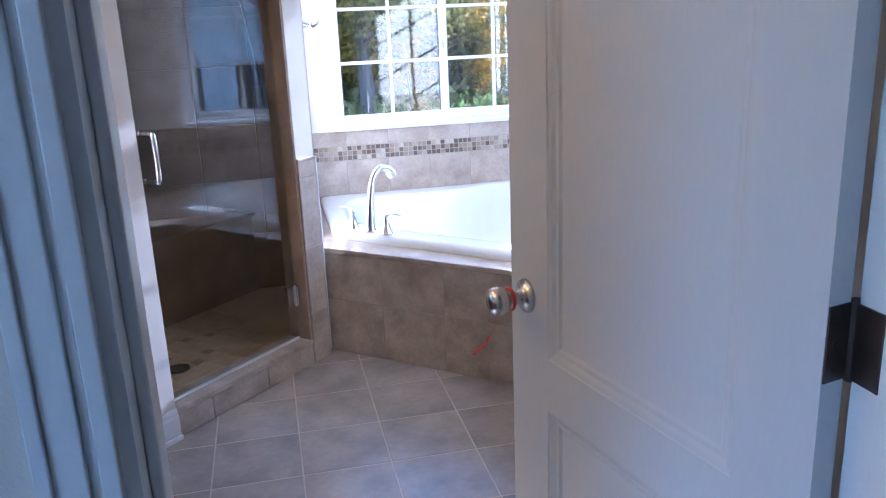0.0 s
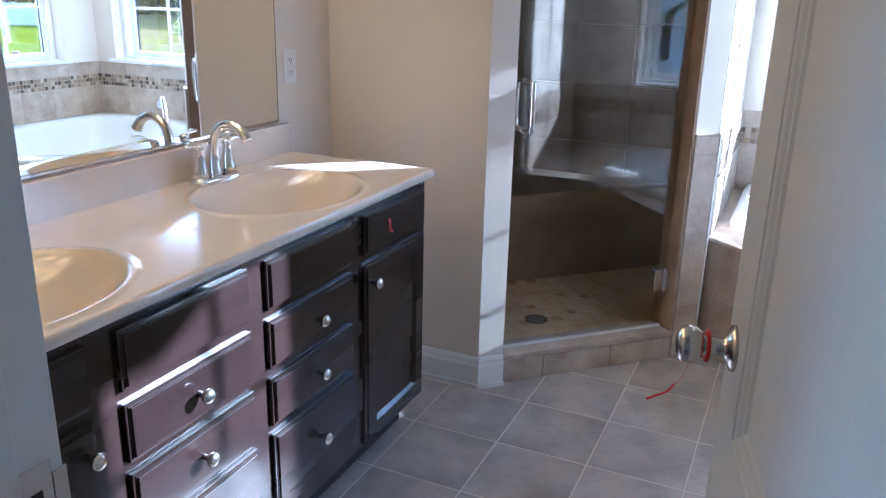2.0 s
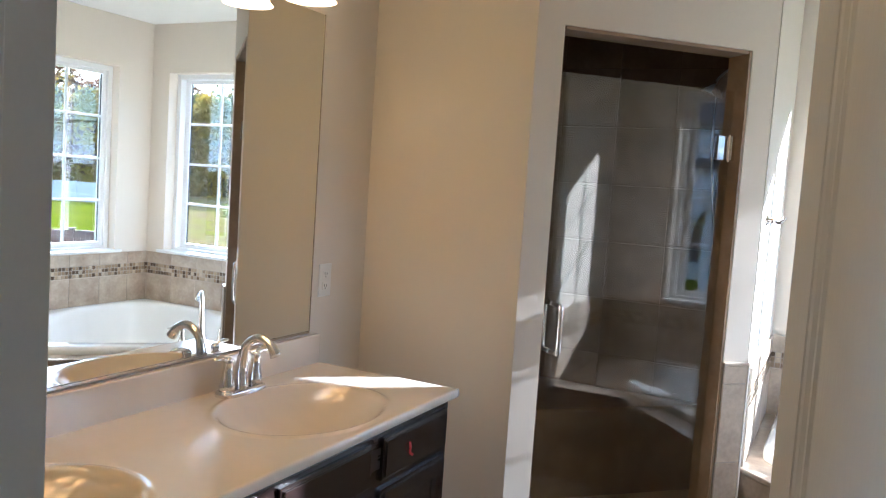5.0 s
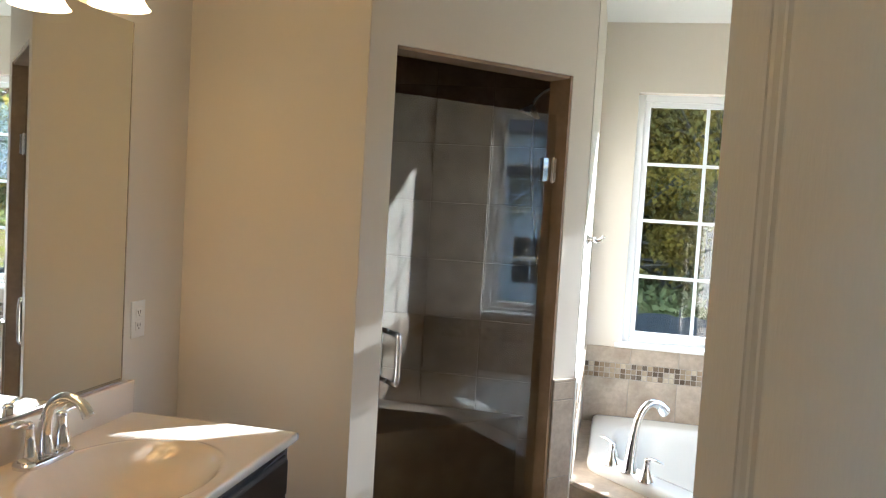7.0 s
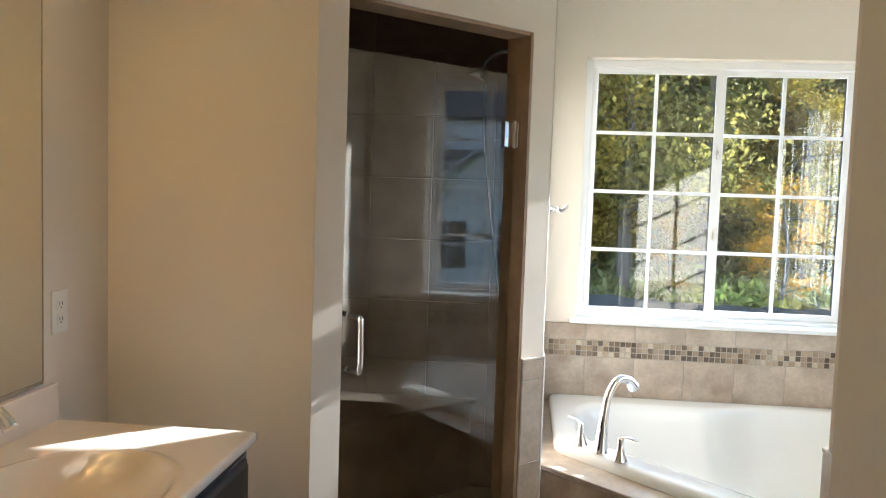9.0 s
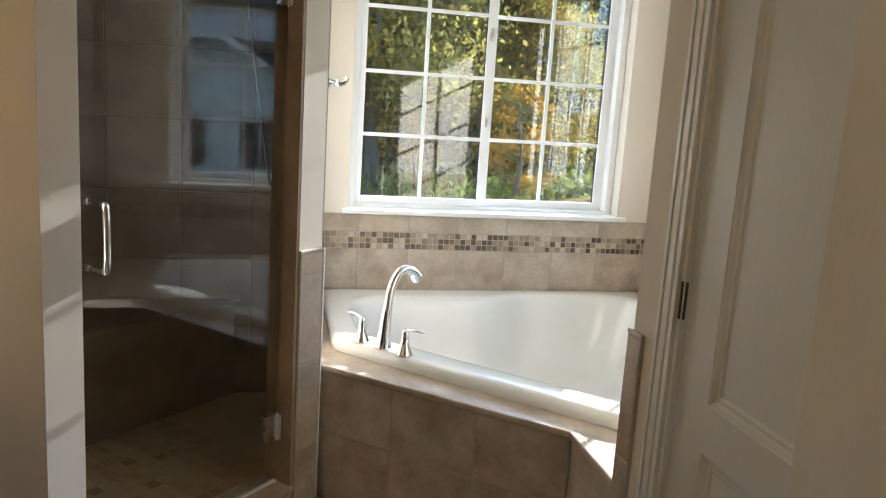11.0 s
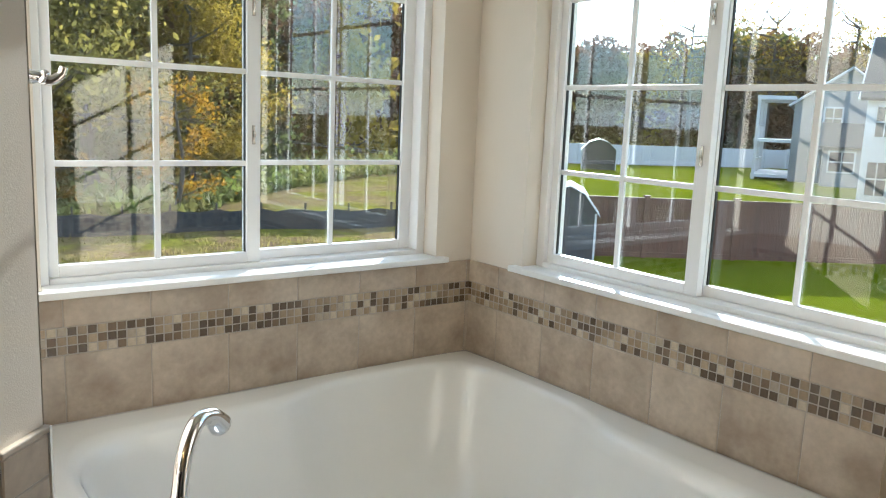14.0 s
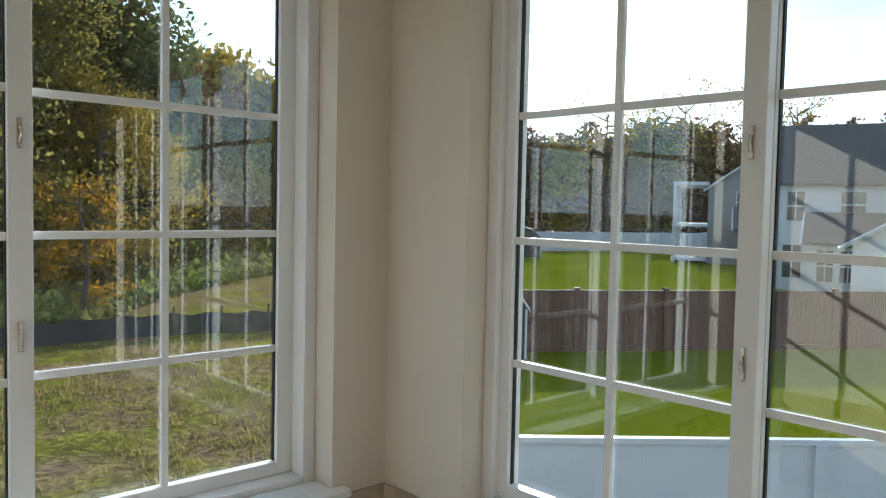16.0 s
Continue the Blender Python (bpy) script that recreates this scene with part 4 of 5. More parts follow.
# shower arm, head and hose on the partition wall
sh = tagged(new("shower_head"), "chrome shower arm with a hand shower and hose", "shower head")
sh.matrix_basis = Matrix.Translation((WEST_ALC - 0.126, 1.42, 0))
bm = bmesh.new()
add_lathe(bm, [(0.03, 0), (0.028, 0.006), (0.012, 0.012)], Matrix.Translation((0, 0, 2.06)) @ Matrix.Rotation(radians(-90), 4, "Y"), 18)
add_tube(bm, curve_pts([(0.0, 0, 2.06), (-0.08, 0, 2.07), (-0.14, 0, 2.03), (-0.16, 0, 1.99)], 6), 0.010, 10)
add_lathe(bm, [(0.012, 0.03), (0.03, 0.01), (0.05, -0.01), (0.052, -0.02)], Matrix.Translation((-0.17, 0, 1.97)) @ Matrix.Rotation(radians(20), 4, "Y"), 20)
put("head", bm, CHROME, sh, smooth=True)
bm = bmesh.new()
add_tube(bm, curve_pts([(-0.15, -0.02, 1.98), (-0.14, -0.06, 1.7), (-0.08, -0.09, 1.25), (-0.05, -0.07, 1.05), (-0.03, -0.02, 1.2), (-0.012, 0, 1.3)], 8), 0.006, 8)
put("hose", bm, NICKEL, sh, smooth=True)

# robe hook on the alcove's west wall
rh = tagged(new("robe_hook"), "small chrome double robe hook on the wall", "hook")
rh.matrix_basis = wall_frame(WEST_ALC, 1.075, 90) @ Matrix.Translation((0, 1.43, 0))
bm = bmesh.new()
add_lathe(bm, [(0.024, 0), (0.022, 0.006), (0.012, 0.014), (0.009, 0.03), (0.010, 0.034)], None, 18)
add_tube(bm, curve_pts([(0, 0, 0.028), (0, -0.005, 0.045), (0, 0.004, 0.062), (0, 0.018, 0.068)], 5), [0.008] * 10 + [0.007] * 6, 10)
add_tube(bm, curve_pts([(-0.03, 0.006, 0.034), (0, -0.004, 0.034), (0.03, 0.006, 0.034)], 5), 0.006, 10)
put("hook", bm, CHROME, rh, smooth=True)


# ---- doors ----
def panel_door(name, width, label, knob_side, m):
    """A two-panel hollow door; local x along from the hinge, z up, y through it."""
    d = tagged(new(name), label, "door")
    d.matrix_basis = m
    t, h = 0.0175, 2.03
    st, top, lock0, lock1, bot = 0.122, 0.125, 0.762, 0.862, 0.22
    boxes("frame_rails", [(0, st, -t, t, 0.01, h), (width - st, width, -t, t, 0.01, h), (st, width - st, -t, t, h - top, h), (st, width - st, -t, t, lock0, lock1), (st, width - st, -t, t, 0.01, bot)], DOORPAINT, d)
    for z0, z1 in ((bot, lock0), (lock1, h - top)):
        bm = bmesh.new()
        for s in (-1, 1):
            def ring(i, y):
                return [bm.verts.new((x, s * y, z)) for x, z in ((st + i, z0 + i), (width - st - i, z0 + i), (width - st - i, z1 - i), (st + i, z1 - i))]
            rs = [ring(0, t), ring(0.002, t - 0.002), ring(0.009, t - 0.004), ring(0.016, t - 0.008), ring(0.023, t - 0.0085), ring(0.028, t - 0.012), ring(0.031, t - 0.0125)]
            for a, b in zip(rs, rs[1:]):
                for i in range(4):
                    bm.faces.new((a[i], a[(i + 1) % 4], b[(i + 1) % 4], b[i]))
            bm.faces.new(rs[-1])
        put("panel", bm, DOORPAINT, d)
    kx = width - 0.052 if knob_side else 0.052
    for s in (-1, 1):
        bm = bmesh.new()
        add_lathe(bm, [(0.032, 0), (0.031, 0.005), (0.018, 0.010), (0.012, 0.016), (0.011, 0.036), (0.018, 0.042), (0.025, 0.052), (0.0265, 0.062), (0.0235, 0.071), (0.012, 0.077)], Matrix.Translation((kx, s * t, 0.962)) @ Matrix.Rotation(radians(-90 * s), 4, "X"), 24)
        tagged(put("doorknob", bm, NICKEL, d, smooth=True), "round satin nickel doorknob")
    boxes("latch_plate", [(width - 0.0005, width + 0.001, -0.012, 0.012, 0.927, 0.997)], NICKEL, d)
    return d


HINGE, EDGE = Vector((1.69, -1.785)), Vector((1.540, -1.118))
hd = (EDGE - HINGE).normalized()
ed = panel_door("entry_door", 0.678, "white two-panel bathroom door standing open into the room", True, Matrix.Translation((HINGE.x, HINGE.y, FLOOR)) @ Matrix.Rotation(math.atan2(hd.y, hd.x), 4, "Z") @ Matrix.Translation((0.006, -0.0175, 0)))
for z in (0.25, 1.09, 1.83):
    bm = bmesh.new()
    add_tube(bm, [(-0.004, -0.022, z - 0.048), (-0.004, -0.022, z + 0.048)], 0.0065, 12)
    add_box(bm, -0.0025, -0.0003, -0.022, 0.0165, z - 0.045, z + 0.045)
    for k in (-0.03, 0.0, 0.03):
        add_lathe(bm, [(0.004, 0), (0.004, 0.0015), (0.002, 0.0015)], Matrix.Translation((-0.0025, 0.002, z + k)) @ Matrix.Rotation(radians(-90), 4, "Y"), 8)
    tagged(put("hinge", bm, BRONZE, ed), "dark metal butt hinge")
# ribbon tied round the knob
bm = bmesh.new()
kx, ky = 0.626, 0.0175
add_tube(bm, [(kx + 0.021 * math.cos(a), ky + 0.036, 0.962 + 0.021 * math.sin(a)) for a in [k * 0.35 for k in range(19)]], 0.003, 6, 0.6)
add_tube(bm, curve_pts([(kx + 0.015, ky + 0.040, 0.942), (kx + 0.018, ky + 0.052, 0.927), (kx + 0.012, ky + 0.062, 0.904), (kx + 0.016, ky + 0.070, 0.890)], 5), 0.0004, 5)
add_tube(bm, curve_pts([(kx + 0.016, ky + 0.070, 0.891), (kx + 0.012, ky + 0.080, 0.880), (kx + 0.016, ky + 0.092, 0.871), (kx + 0.010, ky + 0.106, 0.866)], 5), 0.0035, 6, 0.4)
tagged(put("ribbon", bm, RED, ed), "thin red ribbon tied on the knob")

cd = panel_door("closet_door", DOOR2[1] - DOOR2[0] - 0.03, "white two-panel closet door, closed", True, Matrix.Translation((ROOM_E + 0.03, DOOR2[1] - 0.015, FLOOR)) @ Matrix.Rotation(radians(-90), 4, "Z"))
for z in (0.25, 1.045, 1.80):
    bm = bmesh.new()
    add_tube(bm, [(-0.004, -0.024, z - 0.04), (-0.004, -0.024, z + 0.04)], 0.008, 12)
    tagged(put("hinge", bm, BRONZE, cd), "dark metal butt hinge")


def casing(name, m, width, height, depth, label, sides=(1,)):
    """Jambs, stop and moulded casing of a doorway; local x across, y through the wall from its face at 0, z up."""
    c = structure(new(name), label, "door frame")
    c.matrix_basis = m
    j = 0.018
    boxes("jamb", [(0, j, -depth, 0, 0, height), (width - j, width, -depth, 0, 0, height), (j, width - j, -depth, 0, height - j, height)], TRIM, c)
    boxes("stop", [(j, j + 0.011, -depth + 0.03, -0.05, 0, height - j), (width - j - 0.011, width - j, -depth + 0.03, -0.05, 0, height - j), (j + 0.011, width - j - 0.011, -depth + 0.03, -0.05, height - j - 0.011, height - j)], TRIM, c, bevel=0.002)
    w = 0.058
    for s in sides:
        y0 = 0.0 if s > 0 else -depth
        def slab(a, b):
            return (y0, y0 + b) if s > 0 else (y0 - b, y0)
        lots = []
        for a0, a1, th in ((0.0, 0.014, 0.011), (0.014, 0.022, 0.008), (0.022, 0.046, 0.013), (0.046, w, 0.017)):
            y = slab(0, th)
            lots += [(0.006 - a1, 0.006 - a0, *y, 0, height + a0 - 0.006 + 0.0), (width - 0.006 + a0, width - 0.006 + a1, *y, 0, height + a0 - 0.006), (0.006 - a1, width - 0.006 + a1, *y, height - 0.006 + a0, height - 0.006 + a1)]
        boxes("casing", lots, TRIM, c, bevel=0.0015)
    return c


cs = casing("door_1", Matrix.Translation((JAMB[0], ROOM_S, FLOOR)), JAMB[1] - JAMB[0], 2.06, 0.115, "white painted frame of the bathroom doorway", (1, -1))
# strike plate on the latch-side jamb, with a scrap of ribbon through it
for z in (0.25, 1.09, 1.83):
    boxes("hinge_leaf", [(JAMB[1] - JAMB[0] - 0.0205, JAMB[1] - JAMB[0] - 0.0182, -0.040, 0.002, z - 0.045, z + 0.045)], BRONZE, cs)
boxes("strike_plate", [(0.0181, 0.0195, -0.05, -0.012, 0.912, 0.992), (0.0181, 0.0205, -0.012, 0.004, 0.927, 0.977)], NICKEL, cs, bevel=0.0008)
bm = bmesh.new()
add_tube(bm, curve_pts([(0.020, -0.03, 0.955), (0.035, -0.02, 0.95), (0.05, -0.01, 0.915), (0.085, 0.01, 0.885)], 5), 0.0035, 6, 0.5)
tagged(put("ribbon", bm, RED, cs), "scrap of red ribbon at the strike plate")
boxes("strike_hole", [(0.0196, 0.0199, -0.040, -0.024, 0.942, 0.965)], DARK, cs)
casing("door_2", Matrix.Translation((ROOM_E, DOOR2[0], FLOOR)) @ Matrix.Rotation(radians(90), 4, "Z"), DOOR2[1] - DOOR2[0], 2.05, 0.115, "white painted frame of the closet door", (1,))

# ---- outside ----
structure(boxes("ground", [(-900, 900, -900, 900, GROUND - 0.5, GROUND)], FIELD), "rough autumn grass with leaf litter", "ground")
structure(boxes("wall_lower_storey", [(-1.3, 3.14, -5.3, 2.12, GROUND - 0.1, -0.21)], SIDING), "pale siding of the storey below", "wall")


def az(bearing, dist, x0=1.45, y0=0.1):
    """Plan point at a bearing from +y towards +x."""
    b = radians(bearing)
    return (x0 + dist * math.sin(b), y0 + dist * math.cos(b))


lawn_plan = [az(45.4, 18.5), az(45, 73), az(60.5, 87.2), az(90, 105), az(110, 60), az(125, 12), az(58, 6.5), az(44, 7.5)]
structure(prism("lawn", [(p[0], p[1]) for p in lawn_plan], GROUND - 0.2, GROUND + 0.02, LAWN), "bright green mown lawn", "lawn")


def board_fence(name, p, q, height, step, thick, mat, label, rail=True, postcap=False, gap=0.006):
    """A fence of upright boards from p to q, with posts and rails as parts of it."""
    p, q = Vector(p), Vector(q)
    d = q - p
    f = tagged(new(name), label, "fence")
    f.matrix_basis = Matrix.Translation((p.x, p.y, GROUND)) @ Matrix.Rotation(math.atan2(d.y, d.x), 4, "Z")
    n = min(290, int(d.length / step))
    s = d.length / n
    me = None
    for i in range(n):
        if me is None:
            bm = bmesh.new()
            add_box(bm, gap / 2, s - gap / 2, -thick / 2, thick / 2, 0.03, height)
            ob = put("board", bm, mat, f)
            me = ob.data
        else:
            ob = new("board", me)
            ob.parent, ob.location = f, (i * s, 0, 0)
    k = int(d.length / 2.4)
    bm = bmesh.new()
    top = height + 0.06 if postcap else height - 0.02
    add_box(bm, -0.065, 0.065, -0.075, 0.065, -0.1, top)
    if postcap:
        add_box(bm, -0.085, 0.085, -0.095, 0.085, top, top + 0.04)
    first = put("post", bm, mat, f)
    for i in range(1, k + 1):
        ob = new("post", first.data)
        ob.parent, ob.location = f, (d.length * i / k, 0, 0)
    if rail:
        bm = bmesh.new()
        add_box(bm, 0, d.length, -0.045, 0.045, height - 0.03, height + 0.03)
        add_box(bm, 0, d.length, -0.04, 0.04, 0.10, 0.18)
        put("rails", bm, mat, f)
    return f


board_fence("vinyl_fence", (1.45 + 5.95, 0.1 + 5.80), (1.45 + 11.2, 0.1 + 1.34), 1.66, 0.16, 0.03, FENCEWHITE, "white vinyl privacy fence near the house", gap=0.001)
board_fence("wooden_fence", (17.2, 15.6), (35.0, 4.0), 1.73, 0.14, 0.025, FENCEWOOD, "brown wooden privacy fence across the yard", postcap=True)
board_fence("pool_fence", az(45, 74), az(60.5, 88), 1.85, 0.35, 0.06, FENCEWHITE, "far white vinyl fence across the lawn", postcap=True)
board_fence("pool_fence", az(60.6, 87.6), az(66.5, 73), 1.9, 0.35, 0.06, FENCEWHITE, "far white vinyl fence beside the grey house", postcap=True)


def shed(name, place, turn, w, dp, h, label):
    s = tagged(new(name), label, "shed")
    s.matrix_basis = Matrix.Translation((*place, GROUND)) @ Matrix.Rotation(radians(turn), 4, "Z")
    boxes("wall", [(-w / 2, w / 2, -dp / 2, dp / 2, -0.1, h * 0.66)], SHEDWALL, s)
    bm = bmesh.new()
    for y in (-dp / 2 - 0.01, dp / 2):
        a = [bm.verts.new(v) for v in ((-w / 2, y, h * 0.66), (w / 2, y, h * 0.66), (w / 2 * 0.55, y, h * 0.9), (0, y, h), (-w / 2 * 0.55, y, h * 0.9))]
        bm.faces.new(a)
    put("gable", bm, SHEDWALL, s)
    bm = bmesh.new()
    prof = [(-w / 2 - 0.1, h * 0.62), (-w / 2 * 0.55, h * 0.91), (0, h + 0.02), (w / 2 * 0.55, h * 0.91), (w / 2 + 0.1, h * 0.62)]
    for (x0, z0), (x1, z1) in zip(prof, prof[1:]):
        v = [bm.verts.new((x, y, z + dz)) for x, z in ((x0, z0), (x1, z1)) for y in (-dp / 2 - 0.12, dp / 2 + 0.12) for dz in (0, 0.035)]
        for fc in ((0, 1, 3, 2), (4, 5, 7, 6), (0, 1, 5, 4), (2, 3, 7, 6), (1, 3, 7, 5), (0, 2, 6, 4)):
            bm.faces.new([v[i] for i in fc])
    put("roof", bm, FENCEWHITE, s)
    boxes("trim", [(-w / 2 - 0.02, -w / 2 + 0.035, -dp / 2 - 0.03, -dp / 2 - 0.005, 0, h * 0.66), (w / 2 - 0.035, w / 2 + 0.02, -dp / 2 - 0.03, -dp / 2 - 0.005, 0, h * 0.66)], FENCEWHITE, s)
    boxes("door", [(-0.5, 0.5, -dp / 2 - 0.025, -dp / 2 - 0.005, 0.1, h * 0.62)], SHEDWALL, s)
    return s


shed("garden_shed", az(46.5, 22.3), -46, 1.5, 1.8, 2.05, "small grey garden shed with white roof trim")
shed("garden_shed", az(48.2, 68), -46, 2.8, 2.8, 2.5, "far grey garden shed beside a white fence")


def house_window(parent, x, y, z, w, h, face):
    """A paned window on a house wall; face: -1 front (y-), 2 left side (x-)."""
    if face == -1:
        fr = [(x - w / 2 - 0.1, x + w / 2 + 0.1, y - 0.06, y + 0.02, z - 0.1, z + h + 0.1)]
        gl = [(x - w / 2, x + w / 2, y - 0.075, y - 0.05, z, z + h)]
        br = [(x - 0.03, x + 0.03, y - 0.09, y - 0.05, z, z + h), (x - w / 2, x + w / 2, y - 0.09, y - 0.05, z + h / 2 - 0.04, z + h / 2 + 0.04)]
    else:
        fr = [(x - 0.06, x + 0.02, y - w / 2 - 0.1, y + w / 2 + 0.1, z - 0.1, z + h + 0.1)]
        gl = [(x - 0.075, x - 0.05, y - w / 2, y + w / 2, z, z + h)]
        br = [(x - 0.09, x - 0.05, y - 0.03, y + 0.03, z, z + h), (x - 0.09, x - 0.05, y - w / 2, y + w / 2, z + h / 2 - 0.04, z + h / 2 + 0.04)]
    boxes("window_frame", fr, FENCEWHITE, parent)
    boxes("window_glass", gl, HOUSEGLASS, parent)
    boxes("window_bars", br, FENCEWHITE, parent)


def gable_block(parent, x0, x1, y0, y1, z0, eave, ridge, along, mat):
    """A gabled volume; along: 'x' or 'y' for the ridge."""
    bm = bmesh.new()
    add_box(bm, x0, x1, y0, y1, z0, eave)
    if along == "x":
        ym = (y0 + y1) / 2
        for x in (x0, x1):
            bm.faces.new([bm.verts.new(v) for v in ((x, y0, eave), (x, y1, eave), (x, ym, ridge))])
    else:
        xm = (x0 + x1) / 2
        for y in (y0, y1):
            bm.faces.new([bm.verts.new(v) for v in ((x0, y, eave), (x1, y, eave), (xm, y, ridge))])
    # clapboard laps
    k = z0 + 0.15
    while k < eave:
        add_box(bm, x0 - 0.02, x1 + 0.02, y0 - 0.02, y1 + 0.02, k, k + 0.012)
        k += 0.2
    put("wall", bm, mat, parent)
    o, t = 0.35, 0.14
    bm = bmesh.new()
    if along == "x":
        ym = (y0 + y1) / 2
        prof = [(y0 - o, eave - o * (ridge - eave) / (ym - y0)), (ym, ridge + 0.02), (y1 + o, eave - o * (ridge - eave) / (ym - y0))]
        quads = [[(x, y, z + dz) for x in (x0 - o, x1 + o) for (y, z) in pr for dz in (0, t)] for pr in zip(prof, prof[1:])]
    else:
        xm = (x0 + x1) / 2
        prof = [(x0 - o, eave - o * (ridge - eave) / (xm - x0)), (xm, ridge + 0.02), (x1 + o, eave - o * (ridge - eave) / (xm - x0))]
        quads = [[(x, y, z + dz) for y in (y0 - o, y1 + o) for (x, z) in pr for dz in (0, t)] for pr in zip(prof, prof[1:])]
    for q in quads:
        v = [bm.verts.new(c) for c in q]
        for fc in ((0, 1, 3, 2), (4, 5, 7, 6), (0, 1, 5, 4), (2, 3, 7, 6), (1, 3, 7, 5), (0, 2, 6, 4)):
            bm.faces.new([v[i] for i in fc])
    put("roof", bm, SHINGLE, parent)
    fas = bmesh.new()
    for q in quads:
        a = [Vector(c) for c in q]
        for i, j in ((0, 2), (4, 6)):
            add_tube(fas, [a[i] + Vector((0, 0, 0.03)), a[j] + Vector((0, 0, 0.03))], 0.09, 4)
    put("fascia", fas, FENCEWHITE, parent)


# the neighbour's house to the east
nh = tagged(new("neighbour_house"), "two-storey pale-sided house with a charcoal roof", "house")
nh.matrix_basis = Matrix.Translation((*az(86, 36), GROUND)) @ Matrix.Rotation(radians(-82), 4, "Z")
gable_block(nh, -8.5, 9.5, 0, 9, -0.1, 5.7, 8.3, "x", SIDING)
gable_block(nh, -9.5, -3.2, -4.5, -0.02, -0.1, 3.0, 4.9, "y", SIDING)
gable_block(nh, -8.2, -3.0, 1.2, 8.0, 5.7, 6.3, 8.6, "y", SIDING)
gable_block(nh, -2.2, 9.5, 0.3, 8.7, 5.7, 7.8, 10.8, "x", SIDING)
gable_block(nh, -0.6, 5.4, -7.5, -0.02, -0.1, 3.4, 5.6, "y", SIDING)
for x in (0.9, 3.7):
    house_window(nh, x, -7.5, 0.8, 1.5, 1.9, -1)
boxes("porch_roof", [(-3.2, 9.6, -1.6, 0.05, 3.0, 3.25)], SHINGLE, nh)
for x in (-5.8, -1.2, 2.2, 6.2):
    house_window(nh, x, 0, 3.75, 1.3, 1.5, -1)
for x in (-1.6, 6.6, 8.2):
    house_window(nh, x, 0, 0.9, 0.95, 1.8, -1)
for x in (-7.6, -6.4, -5.2):
    house_window(nh, x, -4.5, 0.8, 0.85, 1.7, -1)
house_window(nh, -9.5, -2.4, 0.8, 1.1, 1.6, 2)
house_window(nh, -8.5, 4.4, 3.7, 0.8, 1.5, 2)

fh = tagged(new("far_house"), "grey-sided two-storey house with a white porch", "house")
fh.matrix_basis = Matrix.Translation((*az(65.6, 66), GROUND)) @ Matrix.Rotation(radians(-62), 4, "Z") @ Matrix.Scale(1.12, 4)
gable_block(fh, -5.0, 1.5, 0, 9, -0.1, 5.3, 7.6, "y", GREYSIDE)
gable_block(fh, -3.0, 1.2, -3.0, -0.02, -0.1, 2.7, 3.9, "x", GREYSIDE)
house_window(fh, -1.9, -3.0, 1.0, 1.4, 1.2, -1)
house_window(fh, -2.6, 0, 3.7, 1.0, 1.3, -1)
bm = bmesh.new()
add_box(bm, -7.4, -5.0, 0, 8, 2.6, 2.8)
add_box(bm, -7.4, -5.0, 0, 8, 5.5, 5.75)
add_box(bm, -7.4, -5.0, 0, 8, 0.2, 0.4)
for y in (0.1, 3.9, 7.8):
    add_box(bm, -7.35, -7.15, y, y + 0.2, 0, 5.5)
for k in range(16):
    add_box(bm, -7.3, -7.24, 0.5 * k, 0.5 * k + 0.06, 2.8, 3.7)
    add_box(bm, -7.3, -7.24, 0.5 * k, 0.5 * k + 0.06, 0.4, 1.3)
add_box(bm, -7.32, -7.2, 0, 8, 3.7, 3.8)
add_box(bm, -7.32, -7.2, 0, 8, 1.3, 1.4)
put("porch", bm, FENCEWHITE, fh)

# the pale house between the grey one and the neighbour's
ph = tagged(new("pale_house"), "pale-sided two-storey house with a dark shingle roof", "house")
ph.matrix_basis = Matrix.Translation((*az(70, 46), GROUND)) @ Matrix.Rotation(radians(-70), 4, "Z")
gable_block(ph, -4.0, 1.2, 0, 7.5, -0.1, 5.8, 8.9, "x", SIDING)
gable_block(ph, -2.2, 1.2, -3.2, -0.02, -0.1, 2.8, 4.0, "x", SIDING)
house_window(ph, -3.1, 0, 3.7, 0.8, 1.5, -1)
house_window(ph, -0.4, 0, 3.9, 1.1, 1.3, -1)
house_window(ph, -3.2, 0, 0.7, 0.9, 1.7, -1)
for x in (-1.5, -0.5, 0.5):
    house_window(ph, x, -3.2, 0.8, 0.7, 1.5, -1)

# white stair rail by the near fence
sr = tagged(new("stair_rail"), "white stair railing with balusters below the window", "railing")
sr.matrix_basis = Matrix.Translation((*az(48, 6.4), GROUND)) @ Matrix.Rotation(radians(-58), 4, "Z")
bm = bmesh.new()
add_box(bm, -0.07, 0.07, -0.07, 0.07, 0, 1.75)
add_box(bm, -0.10, 0.10, -0.10, 0.10, 1.75, 1.80)
add_tube(bm, [(0, 0, 1.6), (2.2, 0, 0.55)], 0.05, 8)
add_tube(bm, [(0, 0, 0.9), (2.2, 0, 0.02)], 0.04, 8)
for k in range(1, 14):
    x = k * 0.155
    add_box(bm, x - 0.016, x + 0.016, -0.016, 0.016, max(0, 0.9 - 0.44 * x), 1.58 - 0.475 * x)
put("rail", bm, FENCEWHITE, sr)

